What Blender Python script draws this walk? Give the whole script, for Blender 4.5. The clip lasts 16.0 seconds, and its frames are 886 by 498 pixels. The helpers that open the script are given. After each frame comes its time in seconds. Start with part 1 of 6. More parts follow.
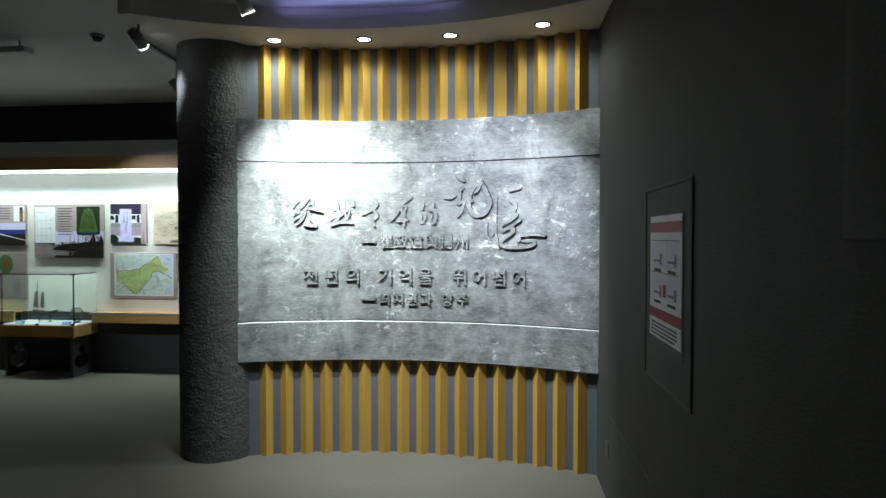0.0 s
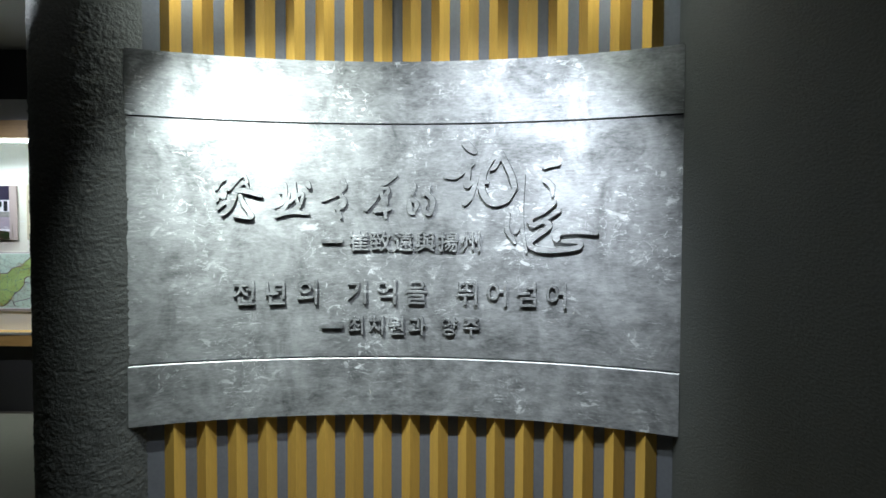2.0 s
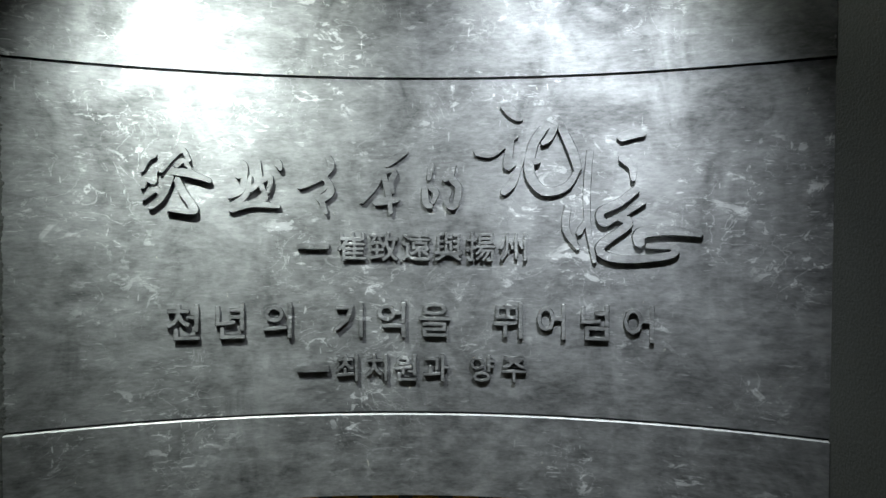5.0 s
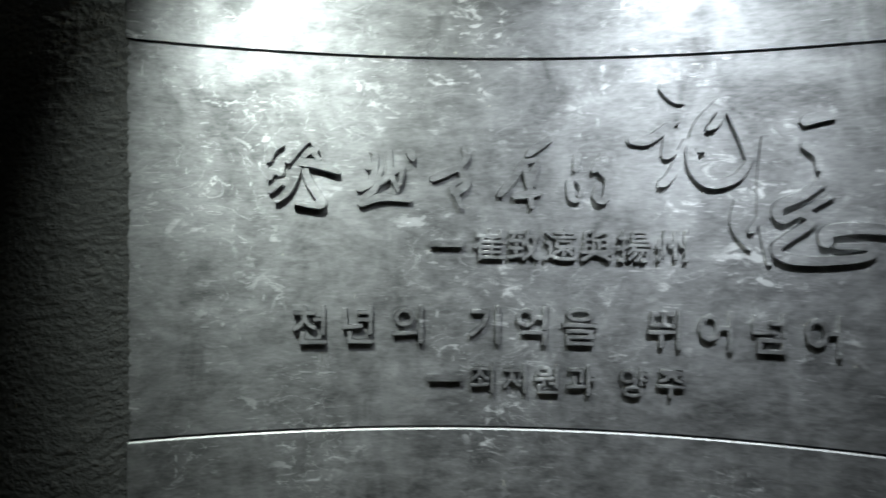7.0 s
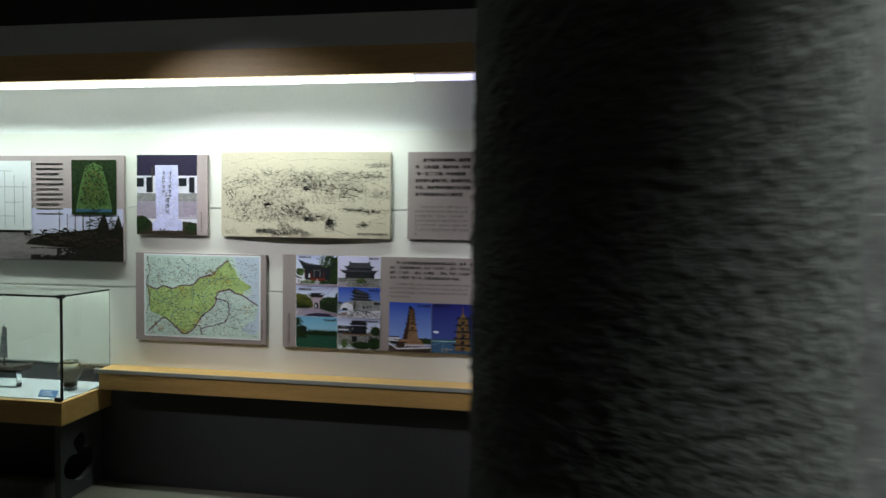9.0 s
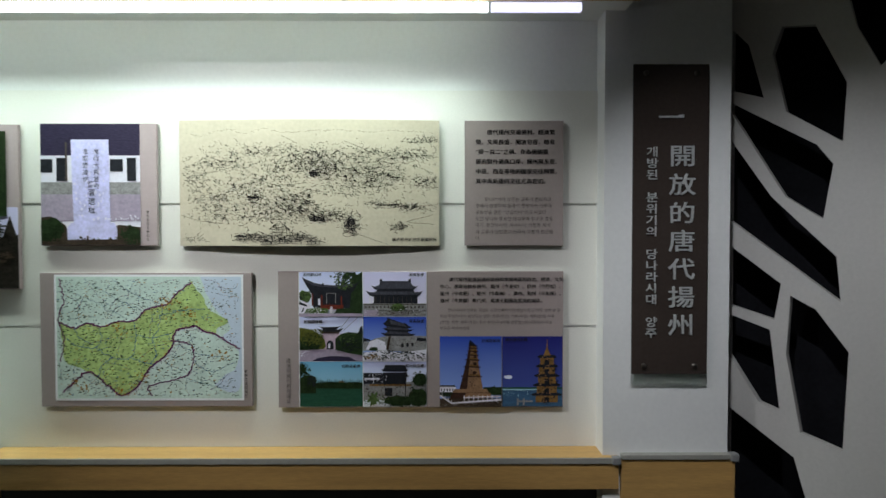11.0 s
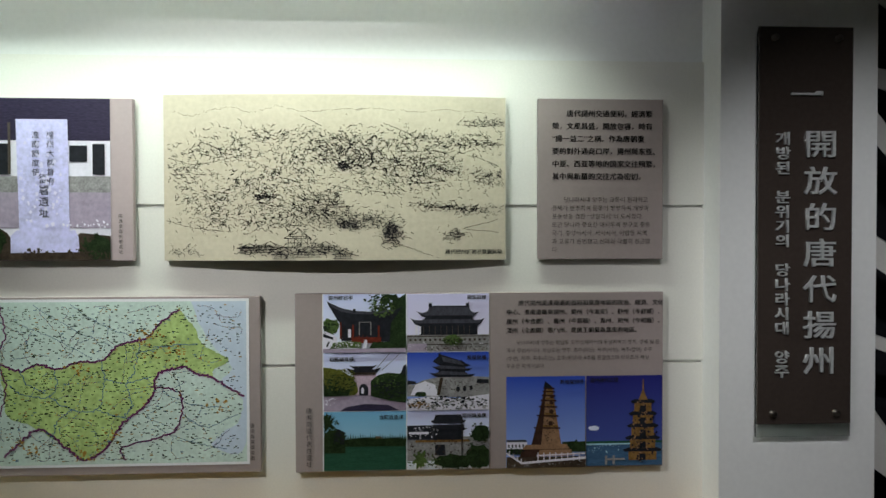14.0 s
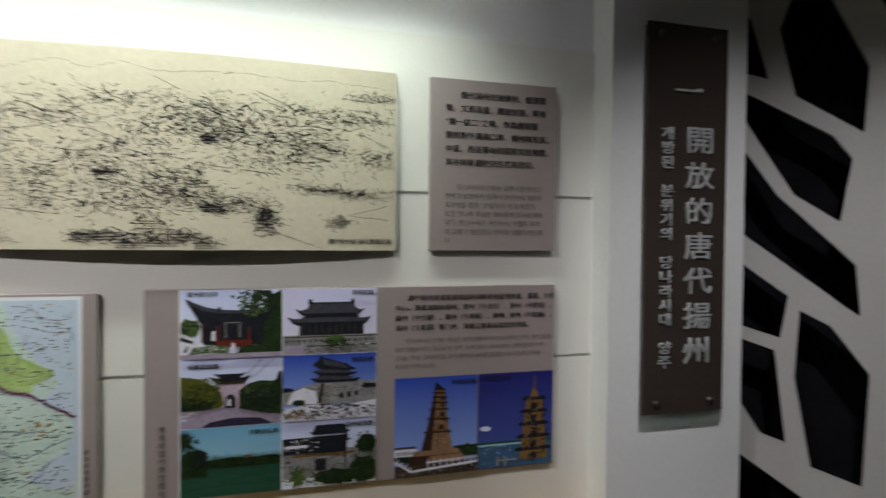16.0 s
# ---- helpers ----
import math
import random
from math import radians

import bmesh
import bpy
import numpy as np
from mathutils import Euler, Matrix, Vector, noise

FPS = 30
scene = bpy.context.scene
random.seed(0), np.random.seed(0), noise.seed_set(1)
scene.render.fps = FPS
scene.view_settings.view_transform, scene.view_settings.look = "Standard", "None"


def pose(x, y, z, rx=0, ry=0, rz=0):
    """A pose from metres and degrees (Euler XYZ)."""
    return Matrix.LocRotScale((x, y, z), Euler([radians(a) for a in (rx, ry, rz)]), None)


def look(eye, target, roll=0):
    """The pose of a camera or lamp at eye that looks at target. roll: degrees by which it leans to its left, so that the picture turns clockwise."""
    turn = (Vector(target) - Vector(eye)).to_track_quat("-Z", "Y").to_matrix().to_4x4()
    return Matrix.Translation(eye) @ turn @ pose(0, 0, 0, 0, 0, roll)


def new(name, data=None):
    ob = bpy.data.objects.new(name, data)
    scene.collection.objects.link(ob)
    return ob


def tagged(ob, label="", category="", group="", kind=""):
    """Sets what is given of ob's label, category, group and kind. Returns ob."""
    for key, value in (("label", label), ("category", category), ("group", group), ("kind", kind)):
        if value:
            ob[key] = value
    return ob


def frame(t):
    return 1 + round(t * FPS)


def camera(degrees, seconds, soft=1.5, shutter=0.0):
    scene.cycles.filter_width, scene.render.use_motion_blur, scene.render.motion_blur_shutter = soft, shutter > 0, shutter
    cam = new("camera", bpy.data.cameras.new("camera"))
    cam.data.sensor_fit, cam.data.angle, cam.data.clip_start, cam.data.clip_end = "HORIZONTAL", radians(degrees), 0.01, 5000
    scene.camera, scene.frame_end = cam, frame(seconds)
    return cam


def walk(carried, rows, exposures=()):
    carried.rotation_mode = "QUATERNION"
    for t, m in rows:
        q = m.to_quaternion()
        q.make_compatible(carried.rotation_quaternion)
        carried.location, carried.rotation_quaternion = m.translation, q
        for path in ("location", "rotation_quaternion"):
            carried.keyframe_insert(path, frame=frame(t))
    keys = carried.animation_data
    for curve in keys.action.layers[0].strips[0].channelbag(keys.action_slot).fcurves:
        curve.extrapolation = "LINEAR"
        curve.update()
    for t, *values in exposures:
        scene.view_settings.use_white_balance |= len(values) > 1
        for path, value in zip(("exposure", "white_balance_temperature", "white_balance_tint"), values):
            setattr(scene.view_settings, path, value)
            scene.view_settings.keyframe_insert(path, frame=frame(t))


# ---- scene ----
cam = camera(72.4, 16.0, shutter=0.5)
METRES, EYE, TILT, LEAN, TURN = 6.49, 1.6, 0.0, 0.0, 6.6
ROWS = [
    (0.0, 0.0, 0.0, 0.0, 0.0, -1.25, -0.01),
    (0.5, -0.0148, 0.0526, 0.0018, -1.71, -1.34, -0.29),
    (1.0, -0.028, 0.1138, 0.0038, -2.33, -1.63, -0.2),
    (1.5, -0.0416, 0.168, 0.0045, -3.5, -1.8, -0.26),
    (2.0, -0.0481, 0.2152, 0.0035, -6.03, -1.98, -0.26),
    (2.5, -0.0492, 0.2541, 0.0051, -5.8, -2.03, -0.2),
    (3.0, -0.0576, 0.2914, 0.0052, -7.26, -1.9, -0.28),
    (3.5, -0.0609, 0.3207, 0.0034, -9.58, -1.86, -0.35),
    (6.0, -0.0583, 0.3618, -0.0013, -5.38, -0.99, -0.16),
    (6.5, -0.0696, 0.37, -0.0014, -4.27, -1.16, -0.24),
    (7.0, -0.0999, 0.3896, -0.0024, -2.91, -1.34, -0.57),
    (7.5, -0.1429, 0.4228, -0.0025, -1.93, -1.77, -0.8),
    (8.0, -0.1919, 0.4668, -0.0026, 0.78, -2.01, -0.86),
    (8.5, -0.2488, 0.5024, -0.0026, 1.88, -2.04, -1.01),
    (9.0, -0.302, 0.5443, -0.0031, 1.72, -2.19, -0.84),
    (11.5, -0.4071, 0.7315, -0.0087, -7.72, -1.22, 0.04),
    (12.0, -0.4088, 0.7539, -0.0089, -6.25, -1.1, 0.18),
    (12.5, -0.4204, 0.7691, -0.0072, -6.68, -1.06, 0.0),
    (13.0, -0.4319, 0.7754, -0.0054, -9.51, -0.86, -0.14),
    (13.5, -0.4339, 0.7845, -0.0052, -10.04, -0.84, 0.0),
    (14.0, -0.436, 0.7901, -0.0059, -9.27, -0.86, 0.1),
    (14.5, -0.4332, 0.792, -0.0065, -8.96, -0.81, 0.11),
    (15.0, -0.4308, 0.796, -0.0068, -9.25, -0.83, 0.09),
    (15.5, -0.4378, 0.8055, -0.008, -12.72, -0.84, -0.11),
    (16.0, -0.4429, 0.8182, -0.0092, -22.84, -1.1, -0.57),
]
walk(cam, [(t, pose(0, 0, EYE, TILT, LEAN, TURN) @ pose(METRES * x, METRES * y, METRES * z, 90 + pitch, roll, yaw)) for t, x, y, z, yaw, pitch, roll in ROWS],
     exposures=[(0.0, 0.45, 5950, 8), (1.5, 0.4, 5950, 8), (2.0, 0.25, 6000, 8), (3.0, -0.3, 6200, 8), (3.5, -0.55, 6200, 8), (6.5, -0.6, 6200, 8), (8.0, -0.8, 6150, 8), (8.5, -0.3, 6150, 8), (9.0, 0.12, 6200, 8), (11.5, 0.05, 6200, 8), (12.5, 0.05, 6300, 8), (14.5, 0.0, 6450, 8), (16.0, -0.06, 6500, 12)])

# ---- world and large lights ----
world = bpy.data.worlds.new("world")
scene.world = world
world.use_nodes = True
world.node_tree.nodes["Background"].inputs[0].default_value = (0.5, 0.55, 0.7, 1)
world.node_tree.nodes["Background"].inputs[1].default_value = 0.02
scene.view_settings.exposure = 0.0


def spot_light(eye, target, watts, degrees, blend, colour, size=0.03):
    data = bpy.data.lights.new("spot_light", "SPOT")
    data.energy, data.spot_size, data.spot_blend = watts, radians(degrees), blend
    data.color, data.shadow_soft_size = colour, size
    ob = new("spot_light", data)
    ob.matrix_world = look(eye, target)
    return ob


def area_light(m, watts, sx, sy, colour, spread=180):
    data = bpy.data.lights.new("area_light", "AREA")
    data.shape, data.size, data.size_y = "RECTANGLE", sx, sy
    data.energy, data.color, data.spread = watts, colour, radians(spread)
    ob = new("area_light", data)
    ob.matrix_world = m
    return ob


# heights and planes of the place
Z_CEIL, Z_SOFFIT = 3.10, 2.965
Y_WALL, X_WALL = 6.60, 0.575
Z_BENCH = 0.715
COOL, WARM, NEUTRAL = (0.86, 1.0, 0.90), (1.0, 0.86, 0.66), (1.0, 0.98, 0.94)

# four recessed downlights over the relief: x, y, watts
DOWNLIGHTS = [(-1.66, 4.09, 16), (-1.03, 4.14, 13), (-0.43, 4.13, 11), (0.187, 3.985, 16)]
for lx, ly, lw in DOWNLIGHTS:
    spot_light((lx, ly, Z_SOFFIT - 0.012), (lx, ly, 0), lw, 150, 1.0, (0.94, 1.0, 0.90))

# track spots: head, target, watts, beam, colour
TRACK_SPOTS = [
    ((-1.50, 3.26, 2.90), (-1.06, 4.24, 1.42), 200, 88, (0.94, 1.0, 0.93)),
    ((-0.25, 3.10, 2.92), (-0.42, 4.28, 1.42), 158, 84, (0.91, 0.95, 0.99)),
    ((-2.90, 4.98, 2.89), (-1.85, 6.40, 0.95), 86, 56, (0.96, 0.96, 1.0)),
    ((-2.41, 3.69, 2.87), (-2.20, 6.48, 1.20), 25, 40, (0.96, 0.96, 1.0)),
    # added head, never in view: lights the boards from the left
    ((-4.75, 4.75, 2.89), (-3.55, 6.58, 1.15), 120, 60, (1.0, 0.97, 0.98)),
]
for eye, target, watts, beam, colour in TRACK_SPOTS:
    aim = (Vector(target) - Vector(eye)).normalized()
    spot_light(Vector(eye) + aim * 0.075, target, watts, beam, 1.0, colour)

# the fluorescent strip under the canopy of the display wall
STRIP_X0, STRIP_X1, STRIP_Y, STRIP_Z = -9.0, -2.64, 6.33, 2.33
STRIP_LIT = -2.96
area_light(Matrix.Translation(((STRIP_X0 + STRIP_LIT) / 2, STRIP_Y + 0.01, STRIP_Z - 0.03)) @ pose(0, 0, 0, 10, 0, 0),
           24.2, STRIP_LIT - STRIP_X0 - 0.04, 0.05, COOL, 110)
# added, unseen area light that tints the ceiling before the soffit violet
area_light(Matrix.Translation((-0.95, 3.80, 3.035)) @ pose(0, 0, 0, 180, 0, 0), 0.25, 1.1, 0.02, (0.45, 0.42, 1.0))


# ---- materials ----
def material(name, colour, rough=0.6, metal=0.0, vary=0.12, scale=6.0, fine=80.0, bump=0.0, bump_scale=120.0,
             spec=0.5, grain=None, random_piece=0.0, rough_vary=0.0):
    """A painted, wooden or stone surface: two scales of variation, with a fine relief."""
    m = bpy.data.materials.new(name)
    m.use_nodes = True
    nt = m.node_tree
    b = nt.nodes["Principled BSDF"]
    b.inputs["Roughness"].default_value, b.inputs["Metallic"].default_value = rough, metal
    b.inputs["Specular IOR Level"].default_value = spec
    co = nt.nodes.new("ShaderNodeTexCoord")
    mp = nt.nodes.new("ShaderNodeMapping")
    nt.links.new(co.outputs["Object"], mp.inputs["Vector"])
    if grain:
        mp.inputs["Scale"].default_value = grain
    big, small = nt.nodes.new("ShaderNodeTexNoise"), nt.nodes.new("ShaderNodeTexNoise")
    big.inputs["Scale"].default_value, big.inputs["Detail"].default_value = scale, 4
    small.inputs["Scale"].default_value, small.inputs["Detail"].default_value = fine, 3
    for n in (big, small):
        nt.links.new(mp.outputs[0], n.inputs["Vector"])
    add = nt.nodes.new("ShaderNodeMath")
    add.operation = "ADD"
    nt.links.new(big.outputs["Fac"], add.inputs[0]), nt.links.new(small.outputs["Fac"], add.inputs[1])
    value = add
    if random_piece:
        info = nt.nodes.new("ShaderNodeObjectInfo")
        mul = nt.nodes.new("ShaderNodeMath")
        mul.operation = "MULTIPLY_ADD"
        mul.inputs[1].default_value = random_piece
        nt.links.new(info.outputs["Random"], mul.inputs[0]), nt.links.new(add.outputs[0], mul.inputs[2])
        value = mul
    ramp = nt.nodes.new("ShaderNodeMapRange")
    ramp.inputs["From Min"].default_value, ramp.inputs["From Max"].default_value = 0.6, 1.4 + random_piece
    ramp.inputs["To Min"].default_value, ramp.inputs["To Max"].default_value = 1 - vary, 1 + vary
    nt.links.new(value.outputs[0], ramp.inputs["Value"])
    hsv = nt.nodes.new("ShaderNodeHueSaturation")
    hsv.inputs["Color"].default_value = (*colour, 1)
    nt.links.new(ramp.outputs[0], hsv.inputs["Value"])
    nt.links.new(hsv.outputs[0], b.inputs["Base Color"])
    if rough_vary:
        rr = nt.nodes.new("ShaderNodeMapRange")
        rr.inputs["From Min"].default_value, rr.inputs["From Max"].default_value = 0.3, 0.7
        rr.inputs["To Min"].default_value, rr.inputs["To Max"].default_value = rough - rough_vary, rough + rough_vary
        nt.links.new(big.outputs["Fac"], rr.inputs["Value"]), nt.links.new(rr.outputs[0], b.inputs["Roughness"])
    if bump:
        relief = nt.nodes.new("ShaderNodeTexNoise")
        relief.inputs["Scale"].default_value, relief.inputs["Detail"].default_value = bump_scale, 4
        nt.links.new(mp.outputs[0], relief.inputs["Vector"])
        bn = nt.nodes.new("ShaderNodeBump")
        bn.inputs["Distance"].default_value, bn.inputs["Strength"].default_value = bump, 1.0
        nt.links.new(relief.outputs["Fac"], bn.inputs["Height"]), nt.links.new(bn.outputs[0], b.inputs["Normal"])
    return m


def glow(name, colour, strength):
    m = bpy.data.materials.new(name)
    m.use_nodes = True
    b = m.node_tree.nodes["Principled BSDF"]
    b.inputs["Base Color"].default_value = (*colour, 1)
    b.inputs["Emission Color"].default_value, b.inputs["Emission Strength"].default_value = (*colour, 1), strength
    return m


def stucco(name, colour, pits):
    """Trowelled stucco: sideways ripples, grains and small dark pits."""
    m = material(name, colour, 0.85, vary=0.2, scale=5, fine=60)
    nt = m.node_tree
    b = nt.nodes["Principled BSDF"]
    co, mp = nt.nodes.new("ShaderNodeTexCoord"), nt.nodes.new("ShaderNodeMapping")
    mp.inputs["Scale"].default_value = (1, 1, 1.1)
    nt.links.new(co.outputs["Object"], mp.inputs[0])
    ripple, grain, pit = nt.nodes.new("ShaderNodeTexNoise"), nt.nodes.new("ShaderNodeTexNoise"), nt.nodes.new("ShaderNodeTexVoronoi")
    ripple.inputs["Scale"].default_value, ripple.inputs["Detail"].default_value, ripple.inputs["Distortion"].default_value = 62, 2.5, 0.0
    grain.inputs["Scale"].default_value, grain.inputs["Detail"].default_value = 120, 3
    pit.inputs["Scale"].default_value = 34
    nt.links.new(mp.outputs[0], ripple.inputs["Vector"]), nt.links.new(co.outputs["Object"], grain.inputs["Vector"]), nt.links.new(mp.outputs[0], pit.inputs["Vector"])
    hole = nt.nodes.new("ShaderNodeMapRange")
    for key, v in zip(("From Min", "From Max", "To Min", "To Max"), (0.05, 0.22, -pits, 0.0)):
        hole.inputs[key].default_value = v
    nt.links.new(pit.outputs["Distance"], hole.inputs["Value"])
    add, more = nt.nodes.new("ShaderNodeMath"), nt.nodes.new("ShaderNodeMath")
    add.operation = "MULTIPLY_ADD"
    add.inputs[1].default_value = 0.35
    nt.links.new(grain.outputs["Fac"], add.inputs[0]), nt.links.new(ripple.outputs["Fac"], add.inputs[2])
    nt.links.new(add.outputs[0], more.inputs[0]), nt.links.new(hole.outputs[0], more.inputs[1])
    bn = nt.nodes.new("ShaderNodeBump")
    bn.inputs["Distance"].default_value, bn.inputs["Strength"].default_value = 0.008, 0.9
    nt.links.new(more.outputs[0], bn.inputs["Height"]), nt.links.new(bn.outputs[0], b.inputs["Normal"])
    return m


STUCCO = stucco("grey_stucco", (0.080, 0.083, 0.078), 0.35)
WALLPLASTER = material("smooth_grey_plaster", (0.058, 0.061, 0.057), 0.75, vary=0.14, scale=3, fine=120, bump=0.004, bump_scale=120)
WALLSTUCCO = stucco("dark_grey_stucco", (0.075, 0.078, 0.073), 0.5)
DARKWALL = material("dark_grey_plaster", (0.095, 0.098, 0.094), 0.8, vary=0.12, scale=2, fine=50, bump=0.004, bump_scale=90)
BLUEWALL = material("blue_grey_wall_paint", (0.125, 0.13, 0.145), 0.7, vary=0.15, scale=4, fine=70)
CEIL = material("white_ceiling_paint", (0.55, 0.55, 0.56), 0.9, vary=0.05, scale=2, fine=60)
SOFFIT = material("white_soffit_paint", (0.62, 0.60, 0.57), 0.85, vary=0.05, scale=3, fine=60)
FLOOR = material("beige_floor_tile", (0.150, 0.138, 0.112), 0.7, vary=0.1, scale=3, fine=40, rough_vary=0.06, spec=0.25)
WHITE = material("white_wall_paint", (0.78, 0.78, 0.76), 0.8, vary=0.04, scale=3, fine=60)
CREAM = material("cream_wall_board", (0.75, 0.735, 0.675), 0.6, vary=0.05, scale=3, fine=160, bump=0.0006, bump_scale=420)
OAK = material("light_oak_veneer", (0.50, 0.30, 0.10), 0.45, vary=0.2, scale=5, fine=40, grain=(0.6, 8, 8))
SLATOAK = material("golden_oak_slat", (0.52, 0.32, 0.062), 0.5, vary=0.22, scale=5, fine=40, grain=(9, 9, 0.5), random_piece=0.5)
BLACK = material("black_paint", (0.012, 0.012, 0.013), 0.6, vary=0.2)
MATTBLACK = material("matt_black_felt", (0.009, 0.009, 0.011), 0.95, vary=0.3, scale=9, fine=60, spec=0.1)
GREYROOF = material("grey_tile_print", (0.055, 0.055, 0.07), 0.45, vary=0.4, scale=60, fine=180, grain=(3, 1, 1), spec=0.15)
OLIVE = material("olive_bush_print", (0.10, 0.105, 0.02), 0.45, vary=0.6, scale=60, fine=180, spec=0.15)
PINKWALL = material("pink_wall_print", (0.50, 0.38, 0.46), 0.45, vary=0.2, scale=40, fine=160, spec=0.15)
SHADEBRICK = material("dark_brick_print", (0.045, 0.022, 0.016), 0.45, vary=0.4, scale=50, spec=0.15)
CHARCOAL = material("charcoal_panel", (0.035, 0.035, 0.037), 0.6, vary=0.15)
TAUPE = material("taupe_print_board", (0.325, 0.268, 0.258), 0.5, vary=0.05, spec=0.15)
PARCHMENT = material("parchment_print", (0.56, 0.50, 0.38), 0.5, vary=0.1, scale=3, spec=0.15)


def worn_metal(name):
    """Pewter: cloudy patches, brushed streaks, pale scratches and flecks."""
    m = bpy.data.materials.new(name)
    m.use_nodes = True
    nt = m.node_tree
    b = nt.nodes["Principled BSDF"]
    co = nt.nodes.new("ShaderNodeTexCoord")

    def noise_node(scale, detail, stretch=(1, 1, 1), distort=0.0, rough=0.6):
        mp, n = nt.nodes.new("ShaderNodeMapping"), nt.nodes.new("ShaderNodeTexNoise")
        mp.inputs["Scale"].default_value = stretch
        n.inputs["Scale"].default_value, n.inputs["Detail"].default_value = scale, detail
        n.inputs["Distortion"].default_value, n.inputs["Roughness"].default_value = distort, rough
        nt.links.new(co.outputs["Object"], mp.inputs[0]), nt.links.new(mp.outputs[0], n.inputs["Vector"])
        return n

    def span(node, lo, hi, a, z):
        r = nt.nodes.new("ShaderNodeMapRange")
        for key, v in zip(("From Min", "From Max", "To Min", "To Max"), (lo, hi, a, z)):
            r.inputs[key].default_value = v
        nt.links.new(node.outputs[0], r.inputs["Value"])
        return r

    def join(op, p, q):
        n = nt.nodes.new("ShaderNodeMath")
        n.operation = op
        for i, v in enumerate((p, q)):
            if isinstance(v, float):
                n.inputs[i].default_value = v
            else:
                nt.links.new(v.outputs[0], n.inputs[i])
        return n

    cloud = noise_node(3.2, 7, (1.3, 1.3, 1.0), 0.9)
    streak = noise_node(9, 7, (0.5, 0.5, 2.2), 0.4)
    scratch = noise_node(15, 9, (0.8, 0.8, 1.4), 0.7, 0.68)
    hair = noise_node(5.0, 6, (1.0, 1.0, 1.3), 1.6, 0.55)
    patch = noise_node(2.6, 4, (1.0, 1.0, 1.0), 0.4, 0.6)
    grain = noise_node(42, 6, (0.7, 0.7, 2.2), 0.3, 0.7)
    fleck = noise_node(19, 6, (1.1, 1.1, 0.9), 0.8, 0.66)
    smear = noise_node(15, 8, (0.8, 0.8, 1.5), 0.5, 0.66)
    base = join("ADD", span(cloud, 0.34, 0.64, 0.19, 0.40), span(streak, 0.3, 0.7, -0.04, 0.04))
    base = join("ADD", base, span(smear, 0.35, 0.68, -0.03, 0.05))
    base = join("ADD", base, span(grain, 0.32, 0.68, -0.07, 0.07))
    # hair scratches: thin contour lines that show only in worn patches
    line = nt.nodes.new("ShaderNodeMath")
    line.operation = "ABSOLUTE"
    nt.links.new(join("SUBTRACT", hair, 0.5).outputs[0], line.inputs[0])
    worn = span(patch, 0.48, 0.62, 0.0, 1.0)
    lines = join("MULTIPLY", span(line, 0.0, 0.009, 0.30, 0.0), worn)
    # short straight scratches in three directions
    for stretch, turn, limit in (((6.0, 6.0, 36.0), 0.5, 0.70), ((6.0, 6.0, 36.0), -0.75, 0.70), ((30.0, 30.0, 7.0), 0.12, 0.71)):
        n = noise_node(2.6, 2, stretch, 0.15, 0.5)
        n.inputs["Vector"].links[0].from_node.inputs["Rotation"].default_value = (0, turn, 0)
        lines = join("ADD", lines, join("MULTIPLY", span(n, limit, limit + 0.04, 0.0, 0.32), span(patch, 0.42, 0.56, 0.0, 1.0)))
    crackle = join("MULTIPLY", span(scratch, 0.58, 0.615, 0.0, 0.33), span(patch, 0.46, 0.60, 0.08, 1.0))
    veins = join("ADD", crackle, lines)
    chips = span(fleck, 0.70, 0.715, 0.0, 0.85)
    tone = join("ADD", base, veins)
    mix = nt.nodes.new("ShaderNodeMix")
    mix.data_type = "RGBA"
    comb = nt.nodes.new("ShaderNodeCombineColor")
    tint = join("MULTIPLY", tone, 0.985)
    nt.links.new(tint.outputs[0], comb.inputs[0]), nt.links.new(tone.outputs[0], comb.inputs[1]), nt.links.new(tone.outputs[0], comb.inputs[2])
    nt.links.new(comb.outputs[0], mix.inputs["A"])
    mix.inputs["B"].default_value = (0.72, 0.70, 0.58, 1)
    nt.links.new(chips.outputs[0], mix.inputs["Factor"])
    nt.links.new(mix.outputs["Result"], b.inputs["Base Color"])
    shine = join("ADD", span(cloud, 0.3, 0.7, 0.58, 0.48), span(smear, 0.4, 0.65, -0.04, 0.05))
    nt.links.new(shine.outputs[0], b.inputs["Roughness"])
    # brushed across: the sheen stretches upright
    upright = nt.nodes.new("ShaderNodeCombineXYZ")
    upright.inputs["Z"].default_value = 1.0
    nt.links.new(upright.outputs[0], b.inputs["Tangent"])
    b.inputs["Anisotropic"].default_value = 0.68
    metal = join("SUBTRACT", span(crackle, 0.0, 0.3, 0.985, 0.60), chips)
    metal.use_clamp = True
    nt.links.new(metal.outputs[0], b.inputs["Metallic"])
    bn = nt.nodes.new("ShaderNodeBump")
    bn.inputs["Distance"].default_value, bn.inputs["Strength"].default_value = 0.0018, 0.45
    height = join("ADD", join("ADD", scratch, smear), span(grain, 0.0, 1.0, 0.0, 0.25))
    nt.links.new(height.outputs[0], bn.inputs["Height"]), nt.links.new(bn.outputs[0], b.inputs["Normal"])
    return m


METAL = worn_metal("brushed_pewter")
BRIGHTMETAL = material("polished_pewter_edge", (0.33, 0.34, 0.33), 0.45, metal=0.8, vary=0.2, scale=9, fine=90)


